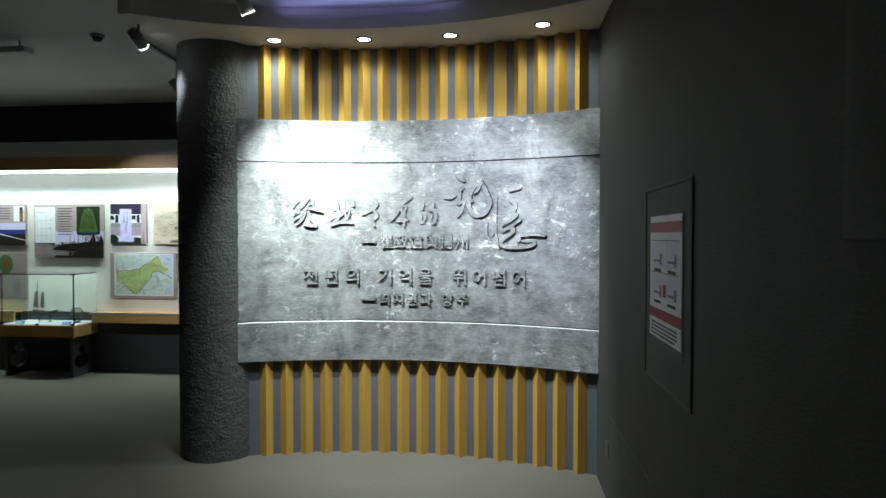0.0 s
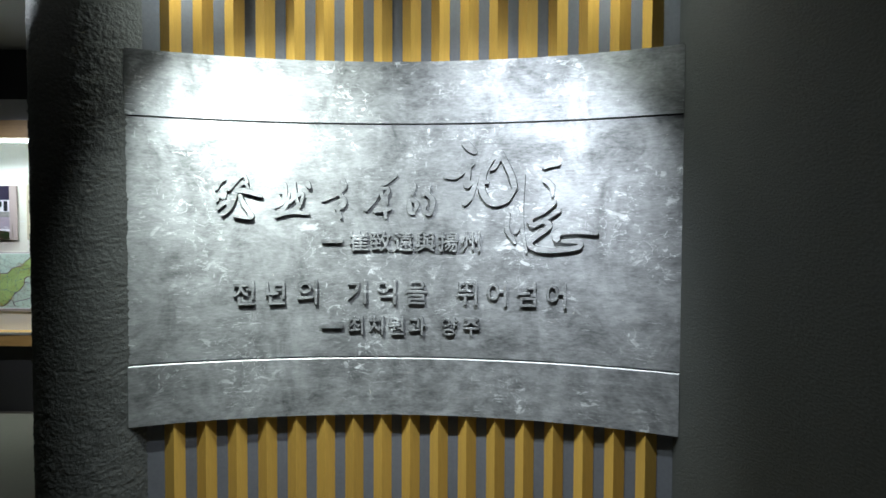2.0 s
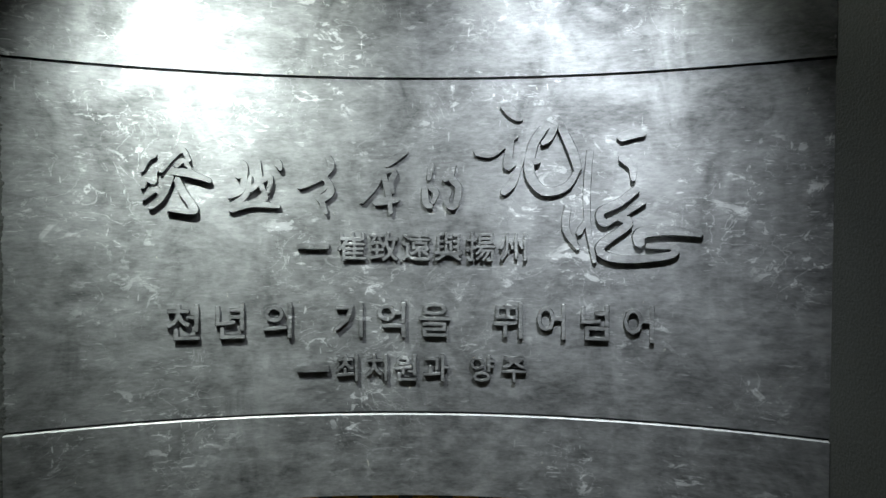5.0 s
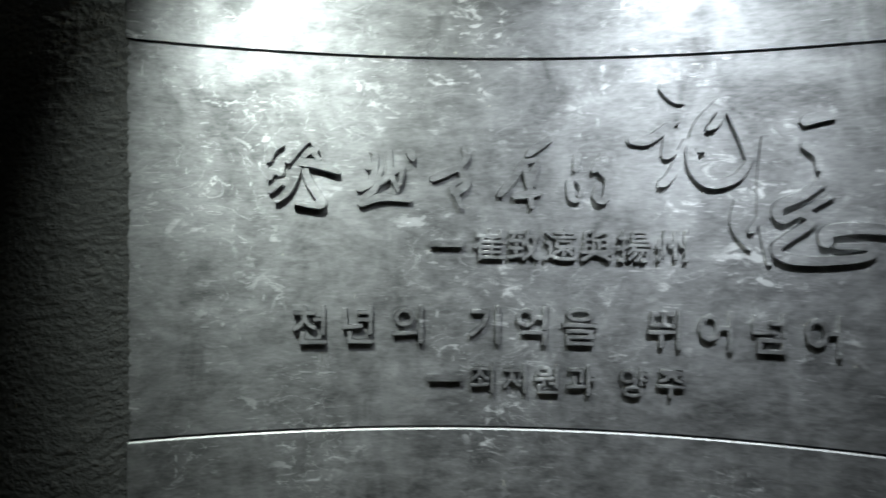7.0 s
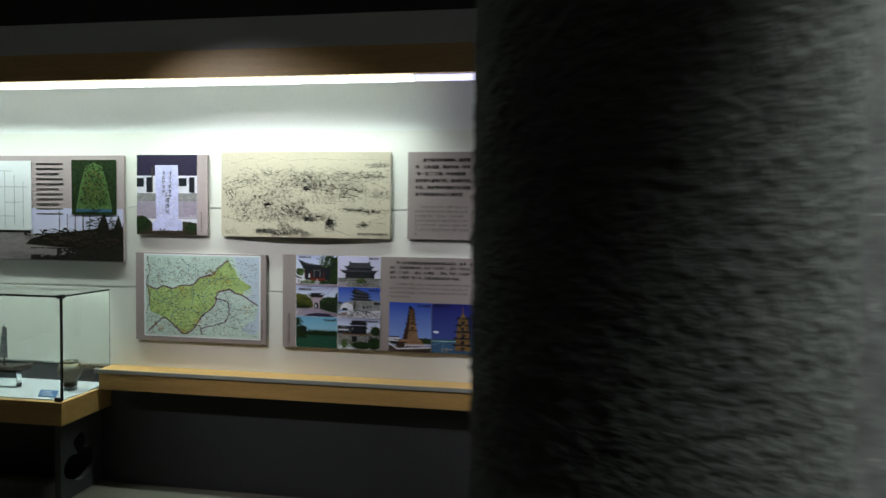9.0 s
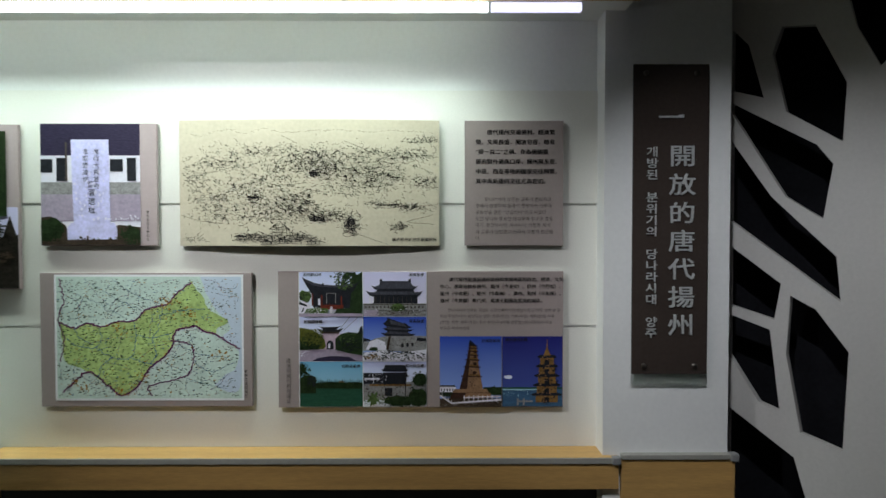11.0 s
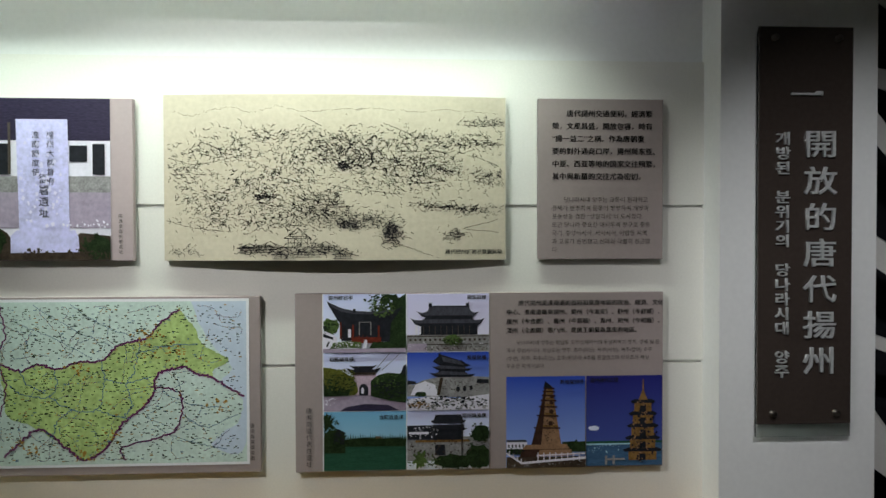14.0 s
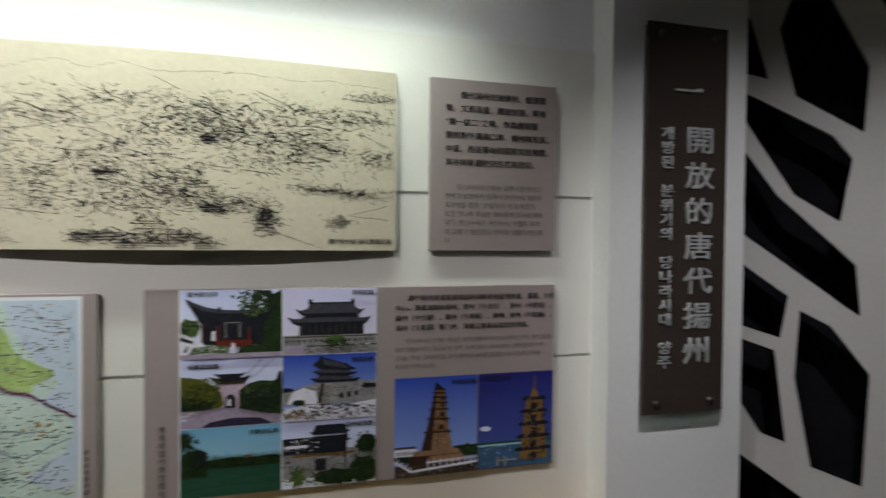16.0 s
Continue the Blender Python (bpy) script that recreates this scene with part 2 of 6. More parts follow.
def glass(name, colour, rough=0.0):
    m = bpy.data.materials.new(name)
    m.use_nodes = True
    b = m.node_tree.nodes["Principled BSDF"]
    b.inputs["Base Color"].default_value = (*colour, 1)
    b.inputs["Transmission Weight"].default_value, b.inputs["Roughness"].default_value = 1.0, rough
    b.inputs["IOR"].default_value = 1.45
    return m


def sky_print(name, low, high):
    """A printed sky that deepens upwards."""
    m = material(name, low, 0.4, vary=0.04, spec=0.15)
    nt = m.node_tree
    b = nt.nodes["Principled BSDF"]
    co, sep, ramp = nt.nodes.new("ShaderNodeTexCoord"), nt.nodes.new("ShaderNodeSeparateXYZ"), nt.nodes.new("ShaderNodeValToRGB")
    ramp.color_ramp.elements[0].color, ramp.color_ramp.elements[1].color = (*low, 1), (*high, 1)
    nt.links.new(co.outputs["Generated"], sep.inputs[0]), nt.links.new(sep.outputs["Z"], ramp.inputs[0])
    nt.links.new(ramp.outputs[0], b.inputs["Base Color"])
    return m


GLASS = glass("clear_glass", (0.93, 0.98, 0.95))
ACRYLIC = glass("clear_acrylic", (0.90, 0.95, 0.92))
BROWN = material("dark_brown_acrylic", (0.050, 0.038, 0.032), 0.22, vary=0.15, scale=4)
SILVER = material("brushed_silver_letter", (0.62, 0.63, 0.62), 0.35, metal=0.4, vary=0.12, scale=20)
BRONZE = material("dark_bronze", (0.10, 0.085, 0.075), 0.3, metal=0.9, vary=0.1)
INK = material("black_ink", (0.02, 0.018, 0.018), 0.6, vary=0.2, spec=0.15)
SOFTINK = material("grey_ink", (0.085, 0.075, 0.07), 0.6, vary=0.2, spec=0.15)
PAPER = material("white_sign_paper", (0.78, 0.78, 0.80), 0.5, vary=0.03)
CRIMSON = material("crimson_print", (0.30, 0.025, 0.04), 0.5, vary=0.1, spec=0.15)
GREYPRINT = material("grey_print", (0.22, 0.22, 0.23), 0.5, vary=0.3, scale=60, spec=0.15)
MAPPALE = material("pale_map_print", (0.55, 0.67, 0.60), 0.45, vary=0.14, scale=14, fine=90, spec=0.15)
MAPGREEN = material("green_map_print", (0.40, 0.53, 0.19), 0.45, vary=0.30, scale=12, fine=70, spec=0.15)
MAPSEA = material("pale_blue_map_print", (0.52, 0.60, 0.70), 0.45, vary=0.06, scale=10, spec=0.15)
MAPBORDER = material("purple_map_line", (0.15, 0.045, 0.12), 0.5, vary=0.2, spec=0.15)
MAPRIVER = material("blue_map_line", (0.10, 0.18, 0.26), 0.5, vary=0.2, spec=0.15)
MAPLABEL = material("dark_green_map_ink", (0.07, 0.10, 0.055), 0.5, vary=0.3, spec=0.15)
MAPHILL = material("ochre_map_print", (0.38, 0.22, 0.05), 0.5, vary=0.3, scale=60, spec=0.15)
SKYBLUE = sky_print("blue_sky_print", (0.30, 0.42, 0.80), (0.03, 0.07, 0.42))
SKYDEEP = sky_print("deep_sky_print", (0.07, 0.10, 0.34), (0.02, 0.02, 0.16))
SKYPALE = sky_print("pale_sky_print", (0.80, 0.83, 0.92), (0.58, 0.62, 0.88))
SKYTEAL = sky_print("teal_sky_print", (0.42, 0.66, 0.74), (0.16, 0.38, 0.58))
SKYVIOLET = sky_print("violet_sky_print", (0.74, 0.70, 0.84), (0.60, 0.57, 0.80))
LEAF = material("dark_leaf_print", (0.018, 0.032, 0.012), 0.45, vary=0.8, scale=45, fine=160, spec=0.15)
LEAFLIT = material("light_leaf_print", (0.075, 0.115, 0.035), 0.45, vary=0.7, scale=45, fine=160, spec=0.15)
ROOF = material("roof_print", (0.016, 0.017, 0.022), 0.45, vary=0.4, scale=50, spec=0.15)
STONE = material("stone_print", (0.26, 0.25, 0.25), 0.45, vary=0.4, scale=40, fine=160, spec=0.15)
BRICKP = material("sandstone_print", (0.28, 0.16, 0.09), 0.45, vary=0.4, scale=50, fine=170, spec=0.15)
GOLDP = material("ochre_tower_print", (0.20, 0.11, 0.035), 0.45, vary=0.5, scale=50, fine=150, spec=0.15)
WATER = material("green_water_print", (0.022, 0.075, 0.045), 0.4, vary=0.3, scale=20, grain=(1, 1, 6), spec=0.15)
SEAP = material("blue_water_print", (0.05, 0.11, 0.20), 0.4, vary=0.3, scale=20, grain=(1, 1, 6), spec=0.15)
REDP = material("red_post_print", (0.14, 0.025, 0.015), 0.45, vary=0.4, scale=50, spec=0.15)
ROADP = material("mauve_road_print", (0.34, 0.28, 0.36), 0.45, vary=0.2, scale=20, spec=0.15)
MARBLE = material("violet_marble_print", (0.55, 0.53, 0.80), 0.45, vary=0.22, scale=22, fine=90, spec=0.15)
PLASTERP = material("white_plaster_print", (0.72, 0.69, 0.78), 0.45, vary=0.08, scale=20, spec=0.15)
NIGHTP = material("dark_eave_print", (0.030, 0.024, 0.050), 0.45, vary=0.4, scale=40, grain=(1, 1, 6), spec=0.15)
SOIL = material("soil_print", (0.05, 0.035, 0.025), 0.45, vary=0.6, scale=50, spec=0.15)
BELLP = material("green_bronze_print", (0.09, 0.15, 0.05), 0.45, vary=0.5, scale=50, spec=0.15)
DUSK = material("dusk_water_print", (0.26, 0.22, 0.22), 0.45, vary=0.3, scale=16, grain=(1, 1, 5), spec=0.15)
BANK = material("dark_bank_print", (0.022, 0.018, 0.014), 0.45, vary=0.6, scale=40, spec=0.15)
MAUVE = material("mauve_print_board", (0.42, 0.34, 0.34), 0.5, vary=0.05, spec=0.15)
CLAY = material("grey_clay", (0.11, 0.105, 0.08), 0.55, vary=0.4, scale=25, fine=90, bump=0.002)
BOATWOOD = material("dark_boat_wood", (0.06, 0.045, 0.035), 0.6, vary=0.3, scale=20)
LABELBLUE = material("blue_label", (0.10, 0.22, 0.48), 0.5, vary=0.15, scale=40)
CASEBED = material("white_case_bed", (0.5, 0.51, 0.55), 0.5, vary=0.03)
GREYTRIM = material("grey_edge_trim", (0.30, 0.29, 0.26), 0.5, vary=0.1)
RUBBER = material("grey_corner_guard", (0.22, 0.22, 0.22), 0.5, vary=0.2)
SIDEGREY = material("dark_grey_panel", (0.07, 0.07, 0.075), 0.6, vary=0.15)
TRACKWHITE = material("white_lamp_enamel", (0.6, 0.6, 0.6), 0.4, vary=0.03)
TRACKGREY = material("grey_lamp_enamel", (0.14, 0.14, 0.15), 0.45, vary=0.05)
LATTICE = material("off_white_lattice_paint", (0.56, 0.54, 0.51), 0.6, vary=0.06, scale=3)
LAMPGLOW = glow("lamp_glow", (1.0, 0.97, 0.9), 12)
VIOLETGLOW = glow("violet_strip_glow", (0.74, 0.72, 1.0), 1.3)
STRIPGLOW = glow("strip_glow", (0.88, 1.0, 0.94), 5)


# ---- shapes ----
def box(bm, x0, x1, y0, y1, z0, z1, bevel=0.0):
    made = bmesh.ops.create_cube(bm, size=1, matrix=Matrix.Translation(((x0 + x1) / 2, (y0 + y1) / 2, (z0 + z1) / 2))
                                 @ Matrix.Diagonal((x1 - x0, y1 - y0, z1 - z0, 1)))
    if bevel:
        edges = list({e for v in made["verts"] for e in v.link_edges})
        bmesh.ops.bevel(bm, geom=edges, offset=bevel, segments=2, profile=0.5, affect="EDGES", clamp_overlap=True)
    return bm


def mesh_of(name, bm, mat, smooth=False):
    me = bpy.data.meshes.new(name)
    bm.normal_update()
    bm.to_mesh(me)
    bm.free()
    me.materials.append(mat)
    if smooth:
        me.polygons.foreach_set("use_smooth", [True] * len(me.polygons))
    return me


def part(name, bm, mat, parent=None, label="", smooth=False):
    ob = new(name, mesh_of(name, bm, mat, smooth))
    ob.parent = parent
    return tagged(ob, label)


def structure(name, bm, mat, label, category, smooth=False):
    return tagged(part(name, bm, mat, None, "", smooth), label, category, "", "structure")


def thing(name, at, label, category, group=""):
    ob = new(name)
    ob.matrix_world = Matrix.Translation(at)
    return tagged(ob, label, category, group)


def slab(name, x0, x1, y0, y1, z0, z1, mat, label, category):
    return structure(name, box(bmesh.new(), x0, x1, y0, y1, z0, z1), mat, label, category)


def box_part(name, parent, x0, x1, y0, y1, z0, z1, mat, bevel=0.0, label=""):
    """A box given in the parent's own coordinates."""
    return part(name, box(bmesh.new(), x0, x1, y0, y1, z0, z1, bevel), mat, parent, label)


def prism(bm, outline, z0, z1):
    """An upright prism over an outline of (x, y), counter-clockwise from above."""
    low = [bm.verts.new((x, y, z0)) for x, y in outline]
    high = [bm.verts.new((x, y, z1)) for x, y in outline]
    n = len(outline)
    for i in range(n):
        bm.faces.new((low[i], low[(i + 1) % n], high[(i + 1) % n], high[i]))
    bm.faces.new(high), bm.faces.new(low[::-1])
    return bm


def circle_through(a, b, c):
    (ax, ay), (bx, by), (cx, cy) = a, b, c
    d = 2 * (ax * (by - cy) + bx * (cy - ay) + cx * (ay - by))
    ux = ((ax * ax + ay * ay) * (by - cy) + (bx * bx + by * by) * (cy - ay) + (cx * cx + cy * cy) * (ay - by)) / d
    uy = ((ax * ax + ay * ay) * (cx - bx) + (bx * bx + by * by) * (ax - cx) + (cx * cx + cy * cy) * (bx - ax)) / d
    return ux, uy, math.hypot(ax - ux, ay - uy)


# the hollow curve of the relief: its face runs on this circle
EDGE_L, EDGE_R = (-1.947, 4.105), (0.560, 4.040)
CX, CY, CR = circle_through(EDGE_L, (-0.70, 4.335), EDGE_R)
A0 = math.atan2(EDGE_L[1] - CY, EDGE_L[0] - CX)
A1 = math.atan2(EDGE_R[1] - CY, EDGE_R[0] - CX)
ARC = CR * (A0 - A1)


def on_arc(u, back, z):
    """The point u metres along the relief from its column end, so far behind its face."""
    a = A0 - u / CR
    return Vector((CX + (CR + back) * math.cos(a), CY + (CR + back) * math.sin(a), z))


def arc_block(bm, u0, u1, front, rear, z0, z1, steps):
    """A curved bar that follows the relief; front and rear are measured behind its face."""
    rings = []
    for i in range(steps + 1):
        u = u0 + (u1 - u0) * i / steps
        rings.append([bm.verts.new(on_arc(u, b, z)) for b, z in ((front, z0), (rear, z0), (rear, z1), (front, z1))])
    for p, q in zip(rings, rings[1:]):
        for k in range(4):
            bm.faces.new((p[k], p[(k + 1) % 4], q[(k + 1) % 4], q[k]))
    bm.faces.new(rings[0][::-1]), bm.faces.new(rings[-1])
    bmesh.ops.recalc_face_normals(bm, faces=bm.faces[:])
    return bm


def arc_profile(bm, u0, u1, profile, steps):
    """A curved moulding that follows the relief; profile: (behind its face, height) in order."""
    rings = [[bm.verts.new(on_arc(u0 + (u1 - u0) * i / steps, b, z)) for b, z in profile] for i in range(steps + 1)]
    n = len(profile)
    for p, q in zip(rings, rings[1:]):
        for k in range(n):
            bm.faces.new((p[k], p[(k + 1) % n], q[(k + 1) % n], q[k]))
    bm.faces.new(rings[0][::-1]), bm.faces.new(rings[-1])
    bmesh.ops.recalc_face_normals(bm, faces=bm.faces[:])
    return bm


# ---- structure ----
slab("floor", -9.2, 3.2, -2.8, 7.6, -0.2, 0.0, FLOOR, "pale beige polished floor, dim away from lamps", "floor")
slab("ceiling", -9.2, 3.2, -2.8, 7.6, Z_CEIL, Z_CEIL + 0.2, CEIL, "flat white painted ceiling in shade", "ceiling")
slab("wall_north", -9.2, -2.44, Y_WALL, Y_WALL + 0.2, 0, Z_CEIL, WHITE, "white painted display wall", "wall")
slab("wall_west", -9.2, -9.0, -2.8, Y_WALL, 0, Z_CEIL, DARKWALL, "plain dark grey wall", "wall")
slab("wall_south", -9.0, 3.2, -2.8, -2.6, 0, Z_CEIL, DARKWALL, "plain dark grey wall", "wall")
X_BACK = 0.56 + (4.04 + 2.6) * 0.0217
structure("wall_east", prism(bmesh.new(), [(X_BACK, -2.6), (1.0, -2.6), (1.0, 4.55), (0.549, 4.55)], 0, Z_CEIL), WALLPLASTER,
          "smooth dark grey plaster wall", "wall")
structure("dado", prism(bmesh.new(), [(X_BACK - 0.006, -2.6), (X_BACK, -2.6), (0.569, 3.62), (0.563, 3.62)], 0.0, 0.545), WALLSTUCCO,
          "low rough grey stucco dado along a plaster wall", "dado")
slab("wall_corridor_end", 3.0, 3.2, -2.6, 7.4, 0, Z_CEIL, DARKWALL, "plain dark grey wall", "wall")
slab("wall_behind", -2.44, 3.2, 7.4, 7.6, 0, Z_CEIL, DARKWALL, "plain dark grey wall", "wall")

bm = arc_block(bmesh.new(), -0.12, ARC + 0.02, 0.057, 0.285, 0, Z_CEIL, 40)
structure("wall_curved", bm, BLUEWALL, "blue-grey painted curved wall behind oak slats", "wall")

# round stuccoed column at the end of the curved wall
COL_X, COL_Y, COL_R = -2.166, 4.277, 0.28


def rough_column(bm, r, z0, z1, around, rows):
    rings = []
    for j in range(rows + 1):
        z = z0 + (z1 - z0) * j / rows
        ring = []
        for i in range(around):
            a = 2 * math.pi * i / around
            p = Vector((COL_X + r * math.cos(a), COL_Y + r * math.sin(a), z))
            q = Vector((p.x, p.y, p.z * 1.2))
            w = Vector((p.x, p.y, p.z * 1.8))
            d = 0.003 * noise.noise(q * 14) + 0.006 * max(0, noise.noise(w * 44 + Vector((7, 3, 1)))) + 0.0035 * noise.noise(w * 92)
            ring.append(bm.verts.new((p.x + d * math.cos(a), p.y + d * math.sin(a), z)))
        rings.append(ring)
    for p, q in zip(rings, rings[1:]):
        for i in range(around):
            bm.faces.new((p[i], p[(i + 1) % around], q[(i + 1) % around], q[i]))
    bm.faces.new(rings[-1])
    return bm


structure("column", rough_column(bmesh.new(), COL_R, 0, Z_SOFFIT, 270, 430), STUCCO,
          "round column with rough dark grey stucco", "column", True)

# curved soffit that carries the downlights
FX, FY, FR = circle_through((-2.25, 3.56), (-0.75, 3.93), (X_WALL, 3.52))
fa0, fa1 = math.atan2(3.56 - FY, -2.25 - FX), math.atan2(3.52 - FY, X_WALL - FX)
front_edge = [(FX + FR * math.cos(fa0 + (fa1 - fa0) * i / 36), FY + FR * math.sin(fa0 + (fa1 - fa0) * i / 36)) for i in range(37)]
outline = front_edge + [(X_WALL + 0.05, 3.5), (X_WALL + 0.05, 4.65), (-2.42, 4.65), (-2.47, 4.2), (-2.48, 3.8), (-2.42, 3.5), (-2.34, 3.5)]
structure("soffit", prism(bmesh.new(), outline, Z_SOFFIT, Z_CEIL), SOFFIT, "white curved lowered ceiling with downlights", "ceiling")

# ---- display wall ----
slab("wall_board_low", -9.0, -2.515, Y_WALL - 0.012, Y_WALL, Z_BENCH, 1.182, CREAM, "cream wall board row", "wall board")
slab("wall_board_middle", -9.0, -2.515, Y_WALL - 0.012, Y_WALL, 1.192, 1.658, CREAM, "cream wall board row", "wall board")
slab("wall_board_high", -9.0, -2.515, Y_WALL - 0.012, Y_WALL, 1.668, 2.103, CREAM, "cream wall board row", "wall board")

canopy = thing("light_canopy", (-5.72, 6.3, 2.345), "oak-faced light canopy with grey cornice over display wall", "canopy")
box_part("fascia", canopy, -3.28, 3.28, 0, 0.02, 0, 0.145, OAK, 0.002, "oak fascia board")
box_part("soffit_board", canopy, -3.28, 3.28, 0.02, 0.30, 0.03, 0.05, WHITE)
box_part("cornice", canopy, -3.28, 3.28, 0.03, 0.30, 0.145, 0.32, CEIL, 0.004, "grey painted cornice")

# black board puts the wall's shadow above the canopy into colour
slab("wall_valance", -9.0, -2.52, 6.44, 6.46, 2.668, Z_CEIL, BLACK, "black board standing in for the shade above the canopy", "wall")

strip = thing("strip_lamp", (0, STRIP_Y, STRIP_Z), "long glowing white fluorescent strip under the canopy", "lamp")
box_part("tube", strip, STRIP_LIT + 0.01, STRIP_X1, -0.012, 0.012, -0.018, 0.012, VIOLETGLOW, 0.004, "dim violet end tube")
box_part("tube", strip, STRIP_X0, STRIP_LIT, -0.012, 0.012, -0.018, 0.012, STRIPGLOW, 0.004)


def wall_shelf(x0, x1):
    t = thing("wall_shelf", ((x0 + x1) / 2, Y_WALL, 0), "light oak wall shelf with grey edge trim on a charcoal plinth", "shelf")
    w = (x1 - x0) / 2
    box_part("shelf_top", t, -w, w, -0.138, -0.013, Z_BENCH - 0.02, Z_BENCH, OAK, 0.002)
    box_part("shelf_front", t, -w, w, -0.137, -0.117, 0.595, Z_BENCH - 0.021, OAK, 0.002)
    box_part("edge_trim", t, -w, w, -0.145, -0.139, Z_BENCH - 0.022, Z_BENCH + 0.001, GREYTRIM, 0.002, "grey plastic edge trim")
    for sx in (-w, w):
        box_part("corner_guard", t, sx - 0.028, sx + 0.006, -0.151, -0.120, Z_BENCH - 0.026, Z_BENCH + 0.004, RUBBER, 0.006, "grey rubber corner guard")
    box_part("plinth", t, -w, w, -0.03, -0.001, 0, Z_BENCH - 0.021, CHARCOAL)
    return t


wall_shelf(-9.0, -5.82)
wall_shelf(-4.838, -2.46)
slab("baseboard", -5.82, -4.838, Y_WALL - 0.012, Y_WALL - 0.0005, 0, 0.70, CHARCOAL, "charcoal base panel of the display wall", "baseboard")

slab("pier", -2.515, -2.045, 6.487, 6.90, 0, Z_CEIL, WHITE, "white painted square pier", "pier")
ledge = thing("pier_ledge", (-2.24, 6.487, 0), "light oak ledge round the foot of a pier", "shelf")
box_part("ledge_front", ledge, -0.21, 0.215, -0.022, -0.001, 0.45, Z_BENCH - 0.008, OAK, 0.002)
box_part("edge_trim", ledge, -0.21, 0.215, -0.030, -0.001, Z_BENCH - 0.0078, Z_BENCH + 0.012, GREYTRIM, 0.003)
box_part("corner_guard", ledge, 0.195, 0.225, -0.037, -0.002, Z_BENCH - 0.015, Z_BENCH + 0.016, RUBBER, 0.006)

# lattice screen with dark openings, set at an angle beside the pier
LAT_O, LAT_D = Vector((-1.83, 6.52, 0)), Vector((0.6805, -0.7328, 0))
LAT_N = Vector((0.7328, 0.6805, 0))
OPENINGS = [
    [(-0.01, 2.33), (-0.042, 2.235), (0.007, 2.009), (0.193, 1.876), (0.203, 2.082), (0.10, 2.31)],
    [(-0.19, 2.36), (-0.129, 2.287), (-0.072, 2.073), (-0.19, 2.12)],
    [(-0.19, 2.07), (0.112, 1.873), (0.165, 1.799), (0.135, 1.601), (0.008, 1.69), (-0.19, 2.03)],
    [(-0.19, 1.92), (-0.04, 1.691), (0.179, 1.466), (0.194, 1.304), (-0.19, 1.60)],
    [(-0.19, 1.50), (-0.002, 1.359), (-0.024, 1.218), (-0.19, 1.262)],
    [(-0.19, 1.225), (-0.039, 1.179), (-0.001, 0.871), (-0.076, 0.891), (-0.19, 1.06)],
    [(0.031, 1.315), (0.116, 1.271), (0.221, 1.128), (0.207, 0.77), (0.071, 0.804), (0.019, 1.093)],
    [(-0.19, 0.85), (0.05, 0.707), (0.11, 0.50), (-0.19, 0.40)],
    [(0.228, 2.275), (0.30, 2.12), (0.38, 2.2), (0.36, 2.45), (0.20, 2.40)],
]


def lattice(bm, thick):
    edges = []
    for loop in [[(-0.28, 0.0), (1.1, 0.0), (1.1, Z_CEIL), (-0.28, Z_CEIL)]] + OPENINGS:
        vs = [bm.verts.new(LAT_O + LAT_D * s + Vector((0, 0, z))) for s, z in loop]
        edges += [bm.edges.new((p, q)) for p, q in zip(vs, vs[1:] + vs[:1])]
    made = bmesh.ops.triangle_fill(bm, use_beauty=True, use_dissolve=False, edges=edges)
    faces = [g for g in made["geom"] if isinstance(g, bmesh.types.BMFace)]
    inside = []
    for f in faces:
        c = f.calc_center_median() - LAT_O
        s, z = c.dot(LAT_D), c.z
        for loop in OPENINGS:
            hit = False
            for (s0, z0), (s1, z1) in zip(loop, loop[1:] + loop[:1]):
                if (z0 > z) != (z1 > z) and s < (s1 - s0) * (z - z0) / (z1 - z0) + s0:
                    hit = not hit
            if hit:
                inside.append(f)
                break
    bmesh.ops.delete(bm, geom=inside, context="FACES_ONLY")
    made = bmesh.ops.extrude_face_region(bm, geom=bm.faces[:])
    bmesh.ops.translate(bm, verts=[g for g in made["geom"] if isinstance(g, bmesh.types.BMVert)], vec=LAT_N * thick)
    bmesh.ops.recalc_face_normals(bm, faces=bm.faces[:])
    return bm


structure("wall_lattice", lattice(bmesh.new(), 0.03), LATTICE, "off-white lattice screen with dark angular openings", "screen")
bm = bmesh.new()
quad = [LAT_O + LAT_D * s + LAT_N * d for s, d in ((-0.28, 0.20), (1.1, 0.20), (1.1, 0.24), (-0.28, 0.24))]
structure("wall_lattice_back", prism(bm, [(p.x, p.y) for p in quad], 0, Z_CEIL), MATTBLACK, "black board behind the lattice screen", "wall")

# ---- relief ----
RELIEF_BASE = Vector((-0.70, 4.335, 1.56))
relief = thing("relief_panel", RELIEF_BASE, "curved pewter-grey metal relief panel with raised lettering", "relief")


def relief_part(name, bm, mat, label="", smooth=False):
    bmesh.ops.translate(bm, verts=bm.verts[:], vec=-RELIEF_BASE)
    return part(name, bm, mat, relief, label, smooth)


